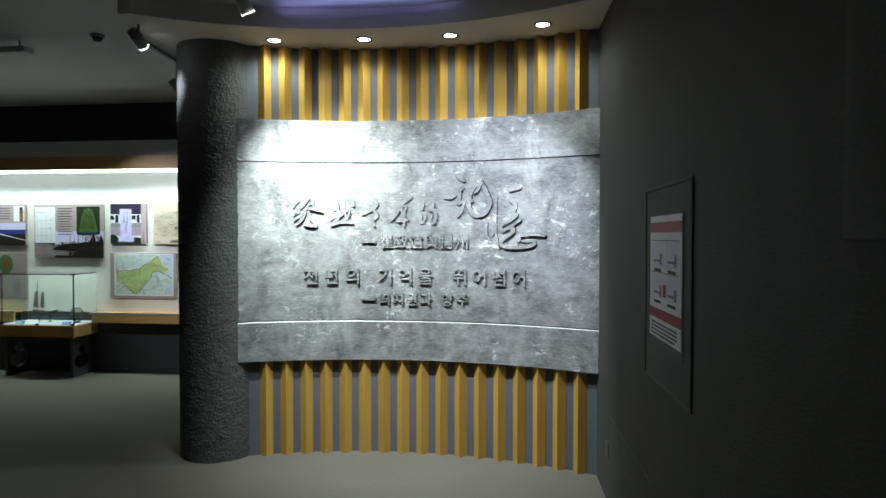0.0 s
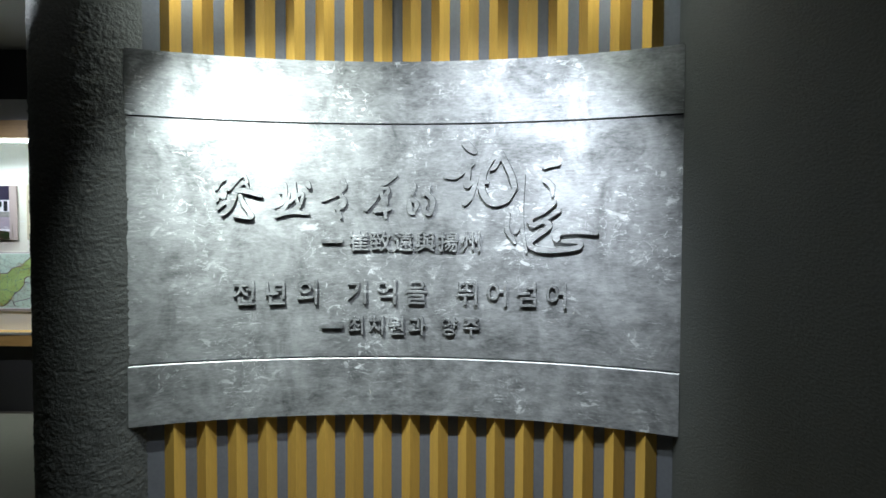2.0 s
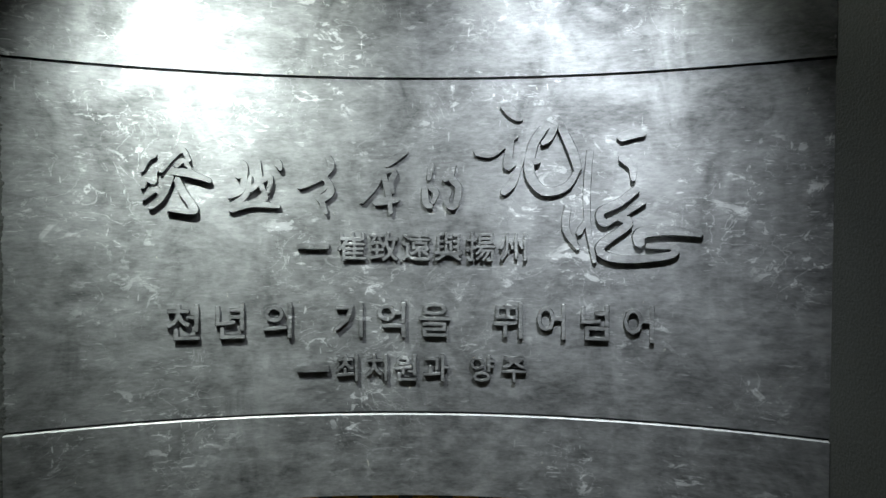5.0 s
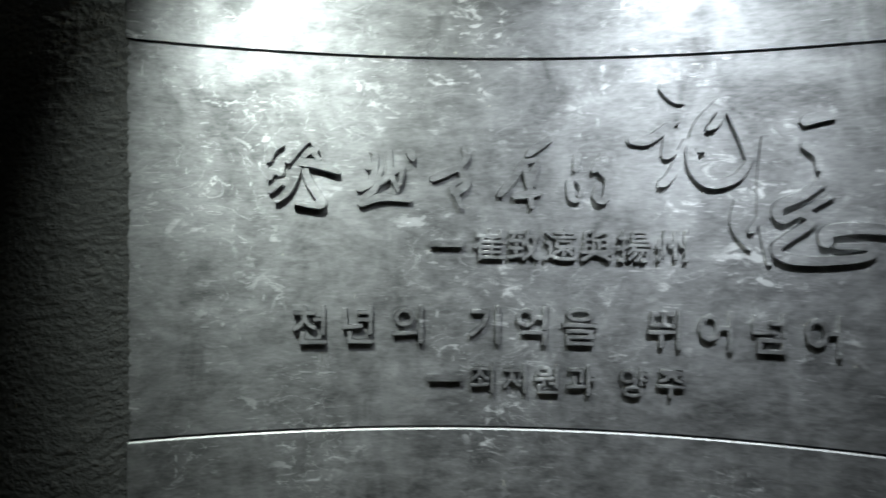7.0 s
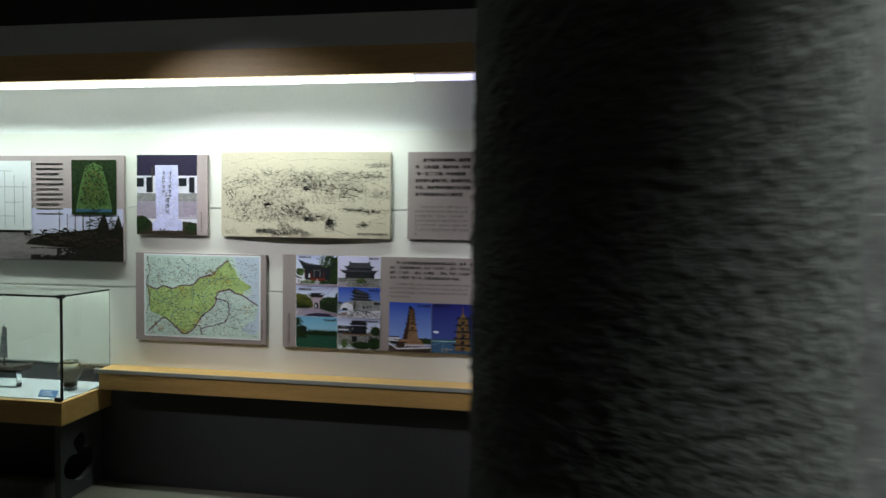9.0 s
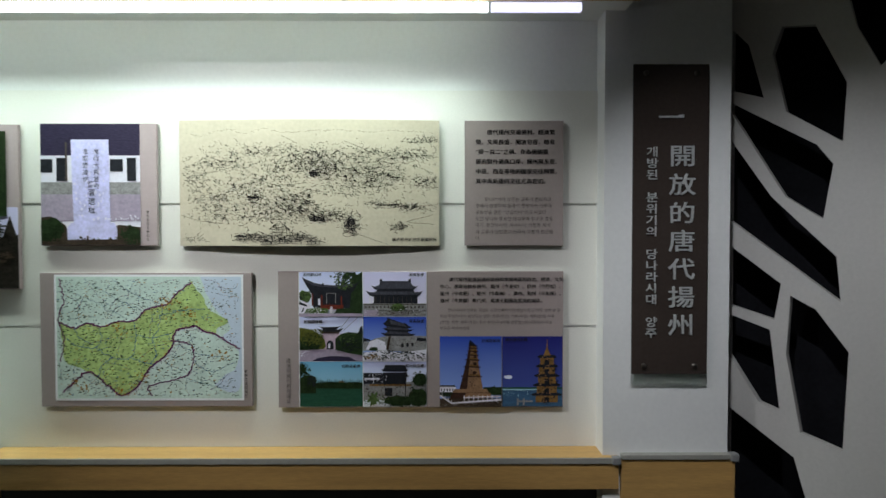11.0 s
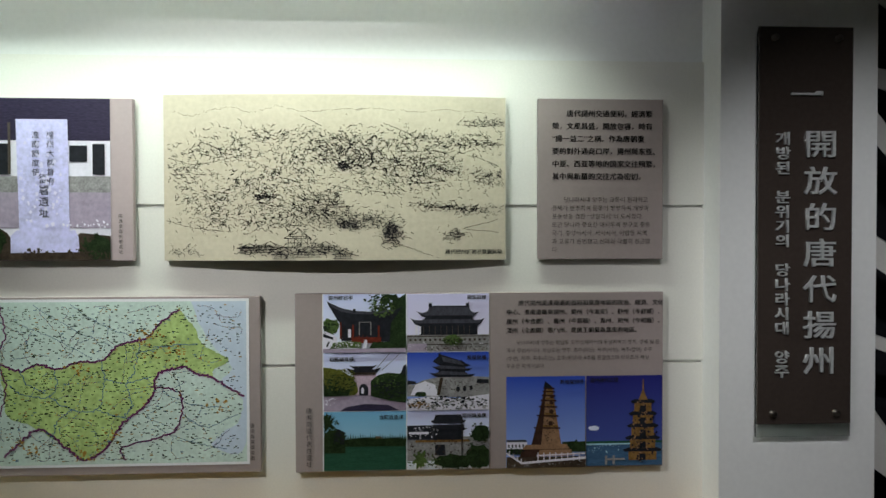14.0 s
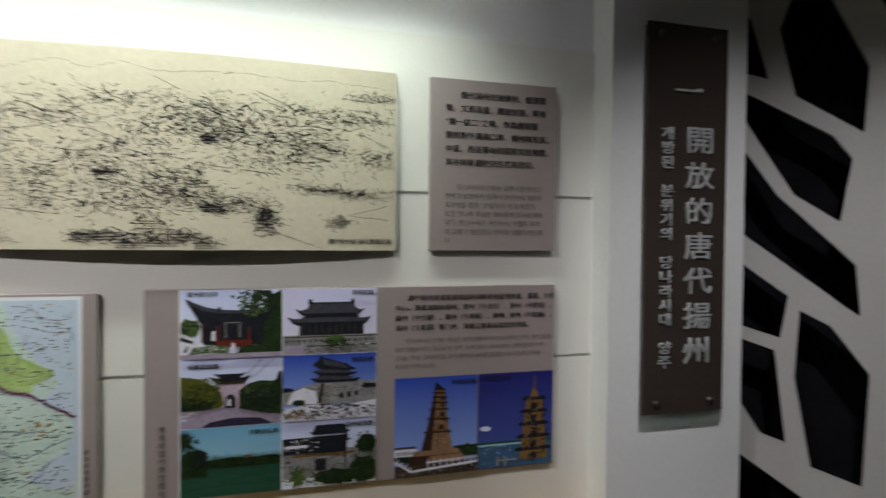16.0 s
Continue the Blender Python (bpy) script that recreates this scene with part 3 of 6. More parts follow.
relief_part("field", arc_block(bmesh.new(), 0, ARC, 0.0, 0.03, 0.986, 2.126, 60), METAL, "scratched pewter field")
relief_part("upper_band", arc_block(bmesh.new(), 0, ARC, -0.006, 0.03, 2.1335, 2.432, 60), METAL)
relief_part("lower_band", arc_block(bmesh.new(), 0, ARC, -0.0065, 0.03, 0.695, 0.974, 60), METAL)
# groove floor in black: the band's shadow line is put into its colour
relief_part("groove", arc_block(bmesh.new(), 0.002, ARC - 0.002, 0.012, 0.029, 2.1265, 2.133, 60), BLACK)
relief_part("ledge", arc_profile(bmesh.new(), 0.001, ARC - 0.001, [(-0.0042, 0.9743), (0.029, 0.9743), (0.029, 0.9788), (-0.0002, 0.9788)], 60), BRIGHTMETAL)


def text_bmesh(body, size, depth=0.0, thicken=0.0, bevel=0.0, width=0.0, align="LEFT", leading=1.0, resolution=2):
    """Lettering in the built-in font as a bmesh in x and y, depth along z."""
    c = bpy.data.curves.new("lettering", "FONT")
    c.body, c.size, c.extrude, c.offset, c.bevel_depth = body, size, depth / 2, thicken, bevel
    c.align_x, c.space_line, c.resolution_u, c.bevel_resolution = align, leading, resolution, 0
    ob = bpy.data.objects.new("lettering", c)
    me = bpy.data.meshes.new_from_object(ob)
    bm = bmesh.new()
    bm.from_mesh(me)
    bpy.data.objects.remove(ob), bpy.data.curves.remove(c), bpy.data.meshes.remove(me)
    return bm


def raised_character(ch, u, z, size, depth=0.016):
    """One raised character, its middle u along the relief and at height z."""
    bm = text_bmesh(ch, size, depth, size * 0.006, 0.0013)
    xs, ys = [v.co.x for v in bm.verts], [v.co.y for v in bm.verts]
    mx, my = (min(xs) + max(xs)) / 2, (min(ys) + max(ys)) / 2
    for v in bm.verts:
        v.co = on_arc(u + v.co.x - mx, -(v.co.z + depth / 2 - 0.001), z + v.co.y - my)
    return relief_part("character", bm, METAL)


def line_of(chars, u0, pitch, z, size):
    for i, ch in enumerate(chars):
        if ch != " ":
            raised_character(ch, u0 + i * pitch, z, size)


line_of("崔致遠與揚州", 1.062, 0.1105, 1.556, 0.104)
for ch, u in zip("천년의기억을뛰어넘어", (0.512, 0.660, 0.812, 1.052, 1.198, 1.347, 1.598, 1.744, 1.888, 2.028)):
    raised_character(ch, u, 1.306, 0.128)
for ch, u in zip("최치원과양주", (1.047, 1.148, 1.247, 1.352, 1.511, 1.620)):
    raised_character(ch, u, 1.140, 0.098)
for zc in (1.558, 1.139):
    relief_part("dash", arc_block(bmesh.new(), 0.877, 0.984, -0.017, 0.001, zc - 0.010, zc + 0.010, 4), METAL)


def smooth_line(pts, steps=6):
    """A Catmull-Rom curve through points of any dimension."""
    v = [Vector(p) for p in pts]
    v = [v[0] * 2 - v[1]] + v + [v[-1] * 2 - v[-2]]
    out = []
    for a, b, c, d in zip(v, v[1:], v[2:], v[3:]):
        for k in range(steps):
            t = k / steps
            out.append(0.5 * ((2 * b) + (c - a) * t + (2 * a - 5 * b + 4 * c - d) * t * t + (3 * b - a - 3 * c + d) * t ** 3))
    return out + [v[-2]]


def brush_stroke(bm, pts, wide, depth, thin=0.55):
    """A raised brush stroke on the relief: points are (u, z), the width swells in the middle, the ends are round."""
    line = smooth_line([Vector((p[0], p[1])) for p in pts])
    n = len(line)
    left, right = [], []
    for i, p in enumerate(line):
        d = (line[min(i + 1, n - 1)] - line[max(i - 1, 0)]).normalized()
        f = i / (n - 1)
        w = wide / 2 * (thin + (1 - thin) * math.sin(math.pi * min(1, 0.25 + f * 0.75)))
        side = Vector((-d.y, d.x))
        left.append(p + side * w), right.append(p - side * w)
        if i in (0, n - 1):
            end = p + d * (w * 0.7 if i else -w * 0.7)
            left.append(end) if i else left.insert(0, end)
    loop = left + right[::-1]
    low = [bm.verts.new(on_arc(p.x, 0.001, p.y)) for p in loop]
    high = []
    for p in loop:
        near = min(line, key=lambda q: (q - p).length_squared)
        q = p + (near - p) * 0.16
        high.append(bm.verts.new(on_arc(q.x, -depth, q.y)))
    m = len(loop)
    for i in range(m):
        bm.faces.new((low[i], low[(i + 1) % m], high[(i + 1) % m], high[i]))
    # the top: a strip between the two sides
    a, k = high[1:n + 1], high[n + 2:][::-1]
    tops = [high[0], high[n + 1]]
    for i in range(n - 1):
        bm.faces.new((a[i], a[i + 1], k[i + 1], k[i]))
    bm.faces.new((tops[0], a[0], k[0])), bm.faces.new((a[-1], tops[1], k[-1]))


def hand_character(strokes, u0, z0, unit):
    """A handwritten character: strokes of (width, [x, y, x, y, ...]) on a grid of the given unit."""
    for i, (w, xy) in enumerate(strokes):
        bm = bmesh.new()
        pts = [(u0 + x * unit, z0 + y * unit) for x, y in zip(xy[::2], xy[1::2])]
        brush_stroke(bm, pts, w * unit, 0.013 + 0.0009 * i)
        bmesh.ops.recalc_face_normals(bm, faces=bm.faces[:])
        relief_part("brush_stroke", bm, METAL)


hand_character([(1.1, [0.2, 7.6, 1.2, 9.6, 2.6, 10.4]), (1.2, [0.4, 4.6, 1.0, 6.4, 2.2, 5.6, 2.6, 7.6, 4.0, 8.8]), (1.3, [0.5, 2.6, 2.4, 4.2, 3.6, 3.8, 4.4, 6.2, 5.6, 8.2]),
                (1.4, [1.6, 1.0, 3.4, 2.6, 4.6, 4.8, 5.6, 7.4]), (1.3, [3.4, 7.6, 4.8, 9.6, 5.6, 11.8]), (1.3, [4.6, 9.2, 6.4, 11.2, 7.4, 11.4, 8.4, 9.6]), (1.2, [6.0, 8.6, 7.4, 9.6, 8.6, 8.0]),
                (1.7, [5.2, 7.6, 8.2, 7.3, 12.0, 6.0]), (1.6, [6.2, 6.2, 7.4, 3.6, 9.2, 0.8, 8.2, 0.3, 4.6, 0.7])], 0.385, 1.665, 0.0178)
hand_character([(1.4, [0.2, 3.2, 2.4, 4.6, 3.0, 8.6, 2.3, 9.8]), (1.2, [1.6, 6.9, 3.4, 7.6]), (1.6, [0.4, 0.8, 4.2, 1.9, 9.2, 1.5]),
                (1.3, [0.8, 1.6, 3.2, 3.6, 4.0, 7.0]), (1.3, [5.3, 9.9, 5.7, 6.2, 7.0, 3.0]), (1.3, [4.0, 4.4, 6.0, 6.2, 7.6, 6.8, 7.2, 4.0]),
                (1.5, [8.8, 9.9, 9.5, 8.4])], 0.654, 1.664, 0.0180)
hand_character([(1.4, [5.8, 10.9, 6.2, 8.9, 4.4, 6.6]), (1.5, [0.3, 5.2, 3.1, 6.4, 5.2, 7.2]), (1.5, [4.8, 7.4, 6.3, 4.5, 4.3, 2.9, 3.8, 4.0, 5.2, 5.0]),
                (1.3, [4.3, 3.0, 5.3, 0.3])], 0.880, 1.664, 0.0180)
hand_character([(1.6, [9.0, 12.2, 6.0, 10.1, 5.2, 9.4]), (1.5, [0.5, 2.6, 3.0, 5.5, 4.5, 8.0, 7.0, 8.7]), (1.3, [7.0, 8.1, 6.1, 6.1, 6.6, 4.2]),
                (1.5, [3.0, 2.4, 6.0, 2.8, 7.6, 3.0]), (1.4, [4.8, 7.6, 5.8, 3.6, 6.1, 0.4])], 1.085, 1.663, 0.0180)
hand_character([(1.3, [2.0, 8.5, 1.5, 5.6]), (1.5, [0.7, 4.1, 1.0, 1.2, 2.2, 0.6]), (1.4, [1.5, 4.5, 2.8, 3.2, 2.2, 1.3]), (1.3, [4.5, 5.5, 6.0, 8.4]),
                (1.5, [6.0, 8.4, 5.6, 6.0, 7.0, 4.1, 6.3, 0.7, 4.8, 1.4, 5.5, 3.6])], 1.298, 1.682, 0.0184)
hand_character([(2.3, [5.3, 17.0, 7.0, 15.2, 8.4, 14.2]), (1.8, [0.3, 8.3, 3.0, 8.1, 5.5, 9.8, 7.8, 11.4]), (1.7, [6.6, 10.9, 6.2, 7.9, 6.0, 5.6, 7.6, 6.4]),
                (1.7, [5.2, 0.9, 7.0, 2.8, 9.0, 8.2]), (2.1, [12.4, 12.4, 10.6, 9.4, 10.0, 4.5, 12.5, 1.2, 16.4, 1.8, 18.6, 4.8]),
                (1.9, [18.6, 4.9, 17.6, 8.3, 15.6, 12.6, 15.0, 14.2]), (1.8, [12.4, 12.3, 13.9, 13.8, 15.2, 14.4]), (1.6, [15.0, 14.0, 13.5, 10.8, 12.3, 9.7]),
                (1.3, [10.8, 6.6, 11.8, 6.4])], 1.482, 1.724, 0.0186)
hand_character([(1.5, [5.0, 21.3, 4.5, 14.5, 4.7, 7.5, 6.0, 0.5]), (1.6, [1.0, 11.0, 0.7, 6.6, 3.0, 3.0]), (1.3, [3.0, 5.8, 4.3, 8.1]),
                (2.1, [10.3, 23.4, 12.5, 24.0, 14.6, 24.0]), (1.7, [10.5, 19.8, 12.5, 18.1, 12.7, 15.6]),
                (1.8, [13.4, 14.0, 10.4, 11.6, 7.0, 9.8, 7.5, 7.8, 9.5, 8.6, 14.8, 11.7]),
                (1.8, [10.0, 9.0, 12.0, 7.6, 7.0, 3.5, 8.5, 1.5, 13.5, 1.2, 19.4, 2.0, 19.8, 3.4, 15.2, 3.6]),
                (2.3, [14.0, 3.8, 14.0, 5.8, 18.4, 6.4, 24.4, 5.8])], 1.778, 1.499, 0.0179)

# ---- oak slats ----
SLATS = 17
slat_u = [0.19 + (2.44 - 0.19) * i / (SLATS - 1) for i in range(SLATS)]


def slat(bm, z0, z1):
    return prism(bm, [(-0.046, 0.0), (0.0, -0.052), (0.046, 0.0)], z0, z1)


lower_slat = part("slat", slat(bmesh.new(), 0.0, 0.694), SLATOAK, bpy.data.objects["wall_curved"])
upper_slat = part("slat", slat(bmesh.new(), 2.433, Z_SOFFIT), SLATOAK, bpy.data.objects["wall_curved"])
for first in (lower_slat, upper_slat):
    for i, u in enumerate(slat_u):
        ob = first if i == 0 else first.copy()
        if i:
            scene.collection.objects.link(ob)
        a = A0 - u / CR
        ob.matrix_world = Matrix.Translation(on_arc(u, 0.056, 0)) @ Matrix.Rotation(a - math.pi / 2, 4, "Z")


# ---- lamps ----
def cylinder(bm, a, b, r1, r2=None, segments=20, caps=True):
    a, b = Vector(a), Vector(b)
    turn = (b - a).to_track_quat("Z", "Y").to_matrix().to_4x4()
    bmesh.ops.create_cone(bm, cap_ends=caps, segments=segments, radius1=r1, radius2=r1 if r2 is None else r2, depth=(b - a).length,
                          matrix=Matrix.Translation((a + b) / 2) @ turn)
    return bm


def downlight(x, y):
    t = thing("downlight", (x, y, Z_SOFFIT), "round recessed white downlight, switched on", "lamp", "downlights over the relief")
    bm = bmesh.new()
    bmesh.ops.create_circle(bm, cap_ends=True, segments=28, radius=0.042, matrix=Matrix.Translation((0, 0, -0.0025)) @ Matrix.Rotation(math.pi, 4, "X"))
    part("lens", bm, LAMPGLOW, t)
    bm = bmesh.new()
    rings = [[bm.verts.new((r * math.cos(k * math.pi / 16), r * math.sin(k * math.pi / 16), z)) for k in range(32)]
             for r, z in ((0.060, -0.0005), (0.058, -0.007), (0.050, -0.009), (0.0425, -0.003))]
    for p, q in zip(rings, rings[1:]):
        for k in range(32):
            bm.faces.new((p[k], q[k], q[(k + 1) % 32], p[(k + 1) % 32]))
    part("trim_ring", bm, TRACKGREY, t, "", True)
    return t


for lx, ly, lw in DOWNLIGHTS:
    downlight(lx, ly)


def track_spot(eye, target, mat, top):
    """A cylindrical spot head on a short stem; it hangs from the track at height top."""
    eye = Vector(eye)
    aim = (Vector(target) - eye).normalized()
    t = thing("track_spot", eye, "cylindrical spot lamp on a stem, switched on", "lamp", "track spots")
    part("head", cylinder(bmesh.new(), aim * -0.07, aim * 0.055, 0.034, 0.038), mat, t, "", True)
    part("bezel", cylinder(bmesh.new(), aim * 0.0555, aim * 0.066, 0.041, 0.041, caps=False), mat, t, "", True)
    part("lens", cylinder(bmesh.new(), aim * 0.0560, aim * 0.0585, 0.037), LAMPGLOW, t)
    part("stem", cylinder(bmesh.new(), (0, 0, 0.03), (0, 0, top - eye.z), 0.009), mat, t)
    part("knuckle", cylinder(bmesh.new(), (-0.018, 0, 0.028), (0.018, 0, 0.028), 0.016), mat, t)
    return t


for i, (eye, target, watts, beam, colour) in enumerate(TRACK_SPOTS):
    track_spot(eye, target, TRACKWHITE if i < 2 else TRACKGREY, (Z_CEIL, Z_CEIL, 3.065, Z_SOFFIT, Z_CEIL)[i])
for x0, y0, x1, y1 in ((-2.80, 4.27, -2.91, 5.40),):
    t = thing("lamp_track", (x0, y0, Z_CEIL), "grey ceiling track carrying spot lamps", "lamp track")
    d = Vector((x1 - x0, y1 - y0, 0))
    bm = bmesh.new()
    box(bm, -0.018, 0.018, 0, d.length, -0.032, -0.001, 0.003)
    part("rail", bm, TRACKGREY, t)
    bm = bmesh.new()
    box(bm, -0.021, 0.021, -0.03, 0.0, -0.035, -0.001, 0.003)
    part("end_cap", bm, TRACKGREY, t)
    t.matrix_world = Matrix.Translation((x0, y0, Z_CEIL)) @ Matrix.Rotation(math.atan2(d.y, d.x) - math.pi / 2, 4, "Z")

# small fittings on the ceiling
smoke = thing("smoke_detector", (-3.09, 4.23, Z_CEIL), "small round grey ceiling detector", "detector")
part("base", cylinder(bmesh.new(), (0, 0, -0.018), (0, 0, -0.001), 0.048, 0.052, 28), TRACKGREY, smoke, "", True)
part("sensor", cylinder(bmesh.new(), (0, 0, -0.046), (0, 0, -0.0185), 0.026, 0.038, 28), BLACK, smoke, "", True)
fitting = thing("ceiling_fitting", (-3.95, 4.28, Z_CEIL), "long pale box fitting under the ceiling", "ceiling fitting")
box_part("housing", fitting, -0.32, 0.26, -0.05, 0.05, -0.10, -0.055, CEIL, 0.006)
for sx in (-0.2, 0.18):
    part("hanger", cylinder(bmesh.new(), (sx, 0, -0.054), (sx, 0, -0.001), 0.006), TRACKGREY, fitting)


# ---- boards on the display wall ----
FRONT = -0.0235


def board(name, x0, x1, z0, z1, mat, label, bow=0.0):
    """A flat or slightly bowed print board on stand-off battens; its own middle is the origin."""
    t = thing(name, ((x0 + x1) / 2, Y_WALL - 0.014, (z0 + z1) / 2), label, "display board")
    w, h = (x1 - x0) / 2, (z1 - z0) / 2
    if bow:
        bm, n = bmesh.new(), 24
        rows = []
        for i in range(n + 1):
            x = -w + 2 * w * i / n
            d = bow * math.cos(math.pi * x / (2 * w))
            rows.append([bm.verts.new((x, y - d, z)) for y, z in ((-0.022, -h), (-0.004, -h), (-0.004, h), (-0.022, h))])
        for p, q in zip(rows, rows[1:]):
            for k in range(4):
                bm.faces.new((p[k], q[k], q[(k + 1) % 4], p[(k + 1) % 4]))
        bm.faces.new(rows[0]), bm.faces.new(rows[-1][::-1])
        bmesh.ops.recalc_face_normals(bm, faces=bm.faces[:])
        part("backing", bm, mat, t)
    else:
        box_part("backing", t, -w, w, -0.022, -0.004, -h, h, mat, 0.0015)
    for sx in (-0.7, 0.7):
        box_part("batten", t, sx * w - 0.02, sx * w + 0.02, -0.0038, 0.0015, -h * 0.8, h * 0.8, CHARCOAL)
    return t


def flat_mesh(name, parent, mats, polys):
    """Printed shapes as one sheet: polys of (material index, height in front of the board, [(x, z), ...])."""
    me = bpy.data.meshes.new(name)
    verts, faces, ids = [], [], []
    for mi, lift, pts in polys:
        start = len(verts)
        verts += [(x, FRONT - lift, z) for x, z in pts]
        faces.append(tuple(range(start, start + len(pts))))
        ids.append(mi)
    me.from_pydata(verts, [], faces)
    for m in mats:
        me.materials.append(m)
    me.polygons.foreach_set("material_index", ids)
    bm = bmesh.new()
    bm.from_mesh(me)
    for f in bm.faces:
        f.normal_update()
        if f.normal.y > 0:
            f.normal_flip()
    bm.to_mesh(me)
    bm.free()
    ob = new(name, me)
    ob.parent = parent
    return ob


def photograph(parent, x0, x1, z0, z1, ground, shapes, name="photograph"):
    """A print: a ground and shapes (material, [x, z, x, z, ...]) on a unit square, each a hair above the last."""
    mats, polys = [ground], [(0, 0.0, [(x0, z0), (x1, z0), (x1, z1), (x0, z1)])]
    for k, (m, xy) in enumerate(shapes):
        if m not in mats:
            mats.append(m)
        pts = [(x0 + min(1, max(0, x)) * (x1 - x0), z0 + min(1, max(0, z)) * (z1 - z0)) for x, z in zip(xy[::2], xy[1::2])]
        polys.append((mats.index(m), 0.00025 * min(k + 1, 22) + 0.000002 * k, pts))
    return flat_mesh(name, parent, mats, polys)


def blob(cx, cz, rx, rz, n=22, seed=1, ragged=0.25):
    """A ragged round outline for a printed tree or bush."""
    r = random.Random(seed)
    out = []
    for i in range(n):
        a, k = 2 * math.pi * i / n, 1 - ragged * r.random()
        out += [cx + rx * k * math.cos(a), cz + rz * k * math.sin(a)]
    return out


def dabs(m, cx, cz, rx, rz, count, size, seed):
    """Many small flecks of one colour round a place: leaves, stones, grit of a photograph."""
    r = random.Random(seed)
    out = []
    for _ in range(int(count * 1.7)):
        a, k = r.uniform(0, 2 * math.pi), math.sqrt(r.random())
        x, z, t, s = cx + rx * k * math.cos(a), cz + rz * k * math.sin(a), r.uniform(0, 3), size * r.uniform(0.2, 0.9)
        out.append((m, [x + s * math.cos(t), z + s * math.sin(t), x + s * math.cos(t + 1.9), z + s * math.sin(t + 1.9), x + s * math.cos(t + 3.6), z + s * math.sin(t + 3.6), x + s * math.cos(t + 5), z + s * math.sin(t + 5)]))
    return out


def rect(x0, z0, x1, z1):
    return [x0, z0, x1, z0, x1, z1, x0, z1]


def roof(cx, z, half, height, ridge=0.6):
    """A printed hip roof with upturned eaves."""
    return [cx - half, z + height * 0.30, cx - half * 0.8, z, cx + half * 0.8, z, cx + half, z + height * 0.30, cx + half * 0.82, z + height * 0.38,
            cx + half * ridge, z + height, cx - half * ridge, z + height, cx - half * 0.82, z + height * 0.38]


def printed(parent, body, x, z, size, mat, leading=1.0, bold=0.0, align="LEFT", name="lettering", lift=0.0004):
    """Lettering printed on a board; x, z is where its first line begins."""
    bm = text_bmesh(body, size, 0, 0, 0, align=align, leading=leading, resolution=1)
    if bold:
        strike = bmesh.ops.duplicate(bm, geom=bm.verts[:] + bm.edges[:] + bm.faces[:])["geom"]
        for v in strike:
            if isinstance(v, bmesh.types.BMVert):
                v.co += Vector((bold * size, bold * size * 0.5, 0.00015))
    for v in bm.verts:
        v.co = Vector((x + v.co.x, FRONT - lift - v.co.z, z + v.co.y))
    return part(name, bm, mat, parent)


def column_of(parent, chars, x, z, pitch, size, mat):
    """Lettering set from top to bottom, one mesh."""
    whole = bmesh.new()
    for i, ch in enumerate(chars):
        if ch == " ":
            continue
        bm = text_bmesh(ch, size, 0, 0, 0, align="CENTER", resolution=1)
        for v in bm.verts:
            v.co = Vector((x + v.co.x, FRONT - 0.0062, z - i * pitch + v.co.y))
        me = bpy.data.meshes.new("glyph")
        bm.to_mesh(me)
        bm.free()
        whole.from_mesh(me)
        bpy.data.meshes.remove(me)
    return part("lettering", whole, mat, parent)


# the stele board
b = board("photo_board", -4.66, -4.215, 1.503, 1.972, MAUVE, "photo board of an inscribed violet stone stele")
photograph(b, -0.2205, 0.160, -0.2325, 0.2325, PLASTERP, [
    (NIGHTP, rect(0, 0.82, 1, 1)), (NIGHTP, rect(0, 0.74, 1, 0.83)), (STONE, rect(0, 0.42, 1, 0.52)), (ROADP, rect(0, 0.20, 1, 0.42)),
    (ROOF, rect(0, 0.60, 0.12, 0.71)), (ROOF, rect(0.16, 0.53, 0.25, 0.72)), (ROOF, rect(0.70, 0.61, 0.83, 0.71)), (ROOF, rect(0.87, 0.53, 0.96, 0.72)),
    (BOATWOOD, rect(0.25, 0.53, 0.27, 0.85)), (SOIL, [0, 0, 1, 0, 1, 0.15, 0.78, 0.17, 0.6, 0.08, 0.3, 0.09, 0.24, 0.17, 0.1, 0.24, 0, 0.23]),
    (LEAF, blob(0.08, 0.12, 0.16, 0.12, seed=4)), (LEAF, blob(0.93, 0.07, 0.12, 0.09, seed=5)),
    (MARBLE, [0.33, 0.14, 0.70, 0.14, 0.69, 0.87, 0.31, 0.87]), (MARBLE, [0.265, 0.045, 0.77, 0.05, 0.765, 0.14, 0.74, 0.185, 0.31, 0.185, 0.265, 0.15])]
    + dabs(LEAF, 0.1, 0.12, 0.14, 0.1, 60, 0.02, 40) + dabs(SOIL, 0.55, 0.03, 0.5, 0.04, 80, 0.016, 41) + dabs(LEAF, 0.9, 0.08, 0.12, 0.08, 40, 0.02, 42) + dabs(PLASTERP, 0.85, 0.22, 0.2, 0.03, 20, 0.012, 43) + dabs(SKYVIOLET, 0.5, 0.5, 0.16, 0.36, 40, 0.02, 44))
column_of(b, "揚州大都督府", -0.005, 0.118, 0.0265, 0.022, INK)
column_of(b, "淮南節度使", -0.046, 0.118, 0.0265, 0.022, INK)
column_of(b, "衙署遺址", -0.024, -0.010, 0.0325, 0.030, INK)
column_of(b, "唐淮南道衙署遺址", 0.190, -0.110, 0.0148, 0.0125, INK)

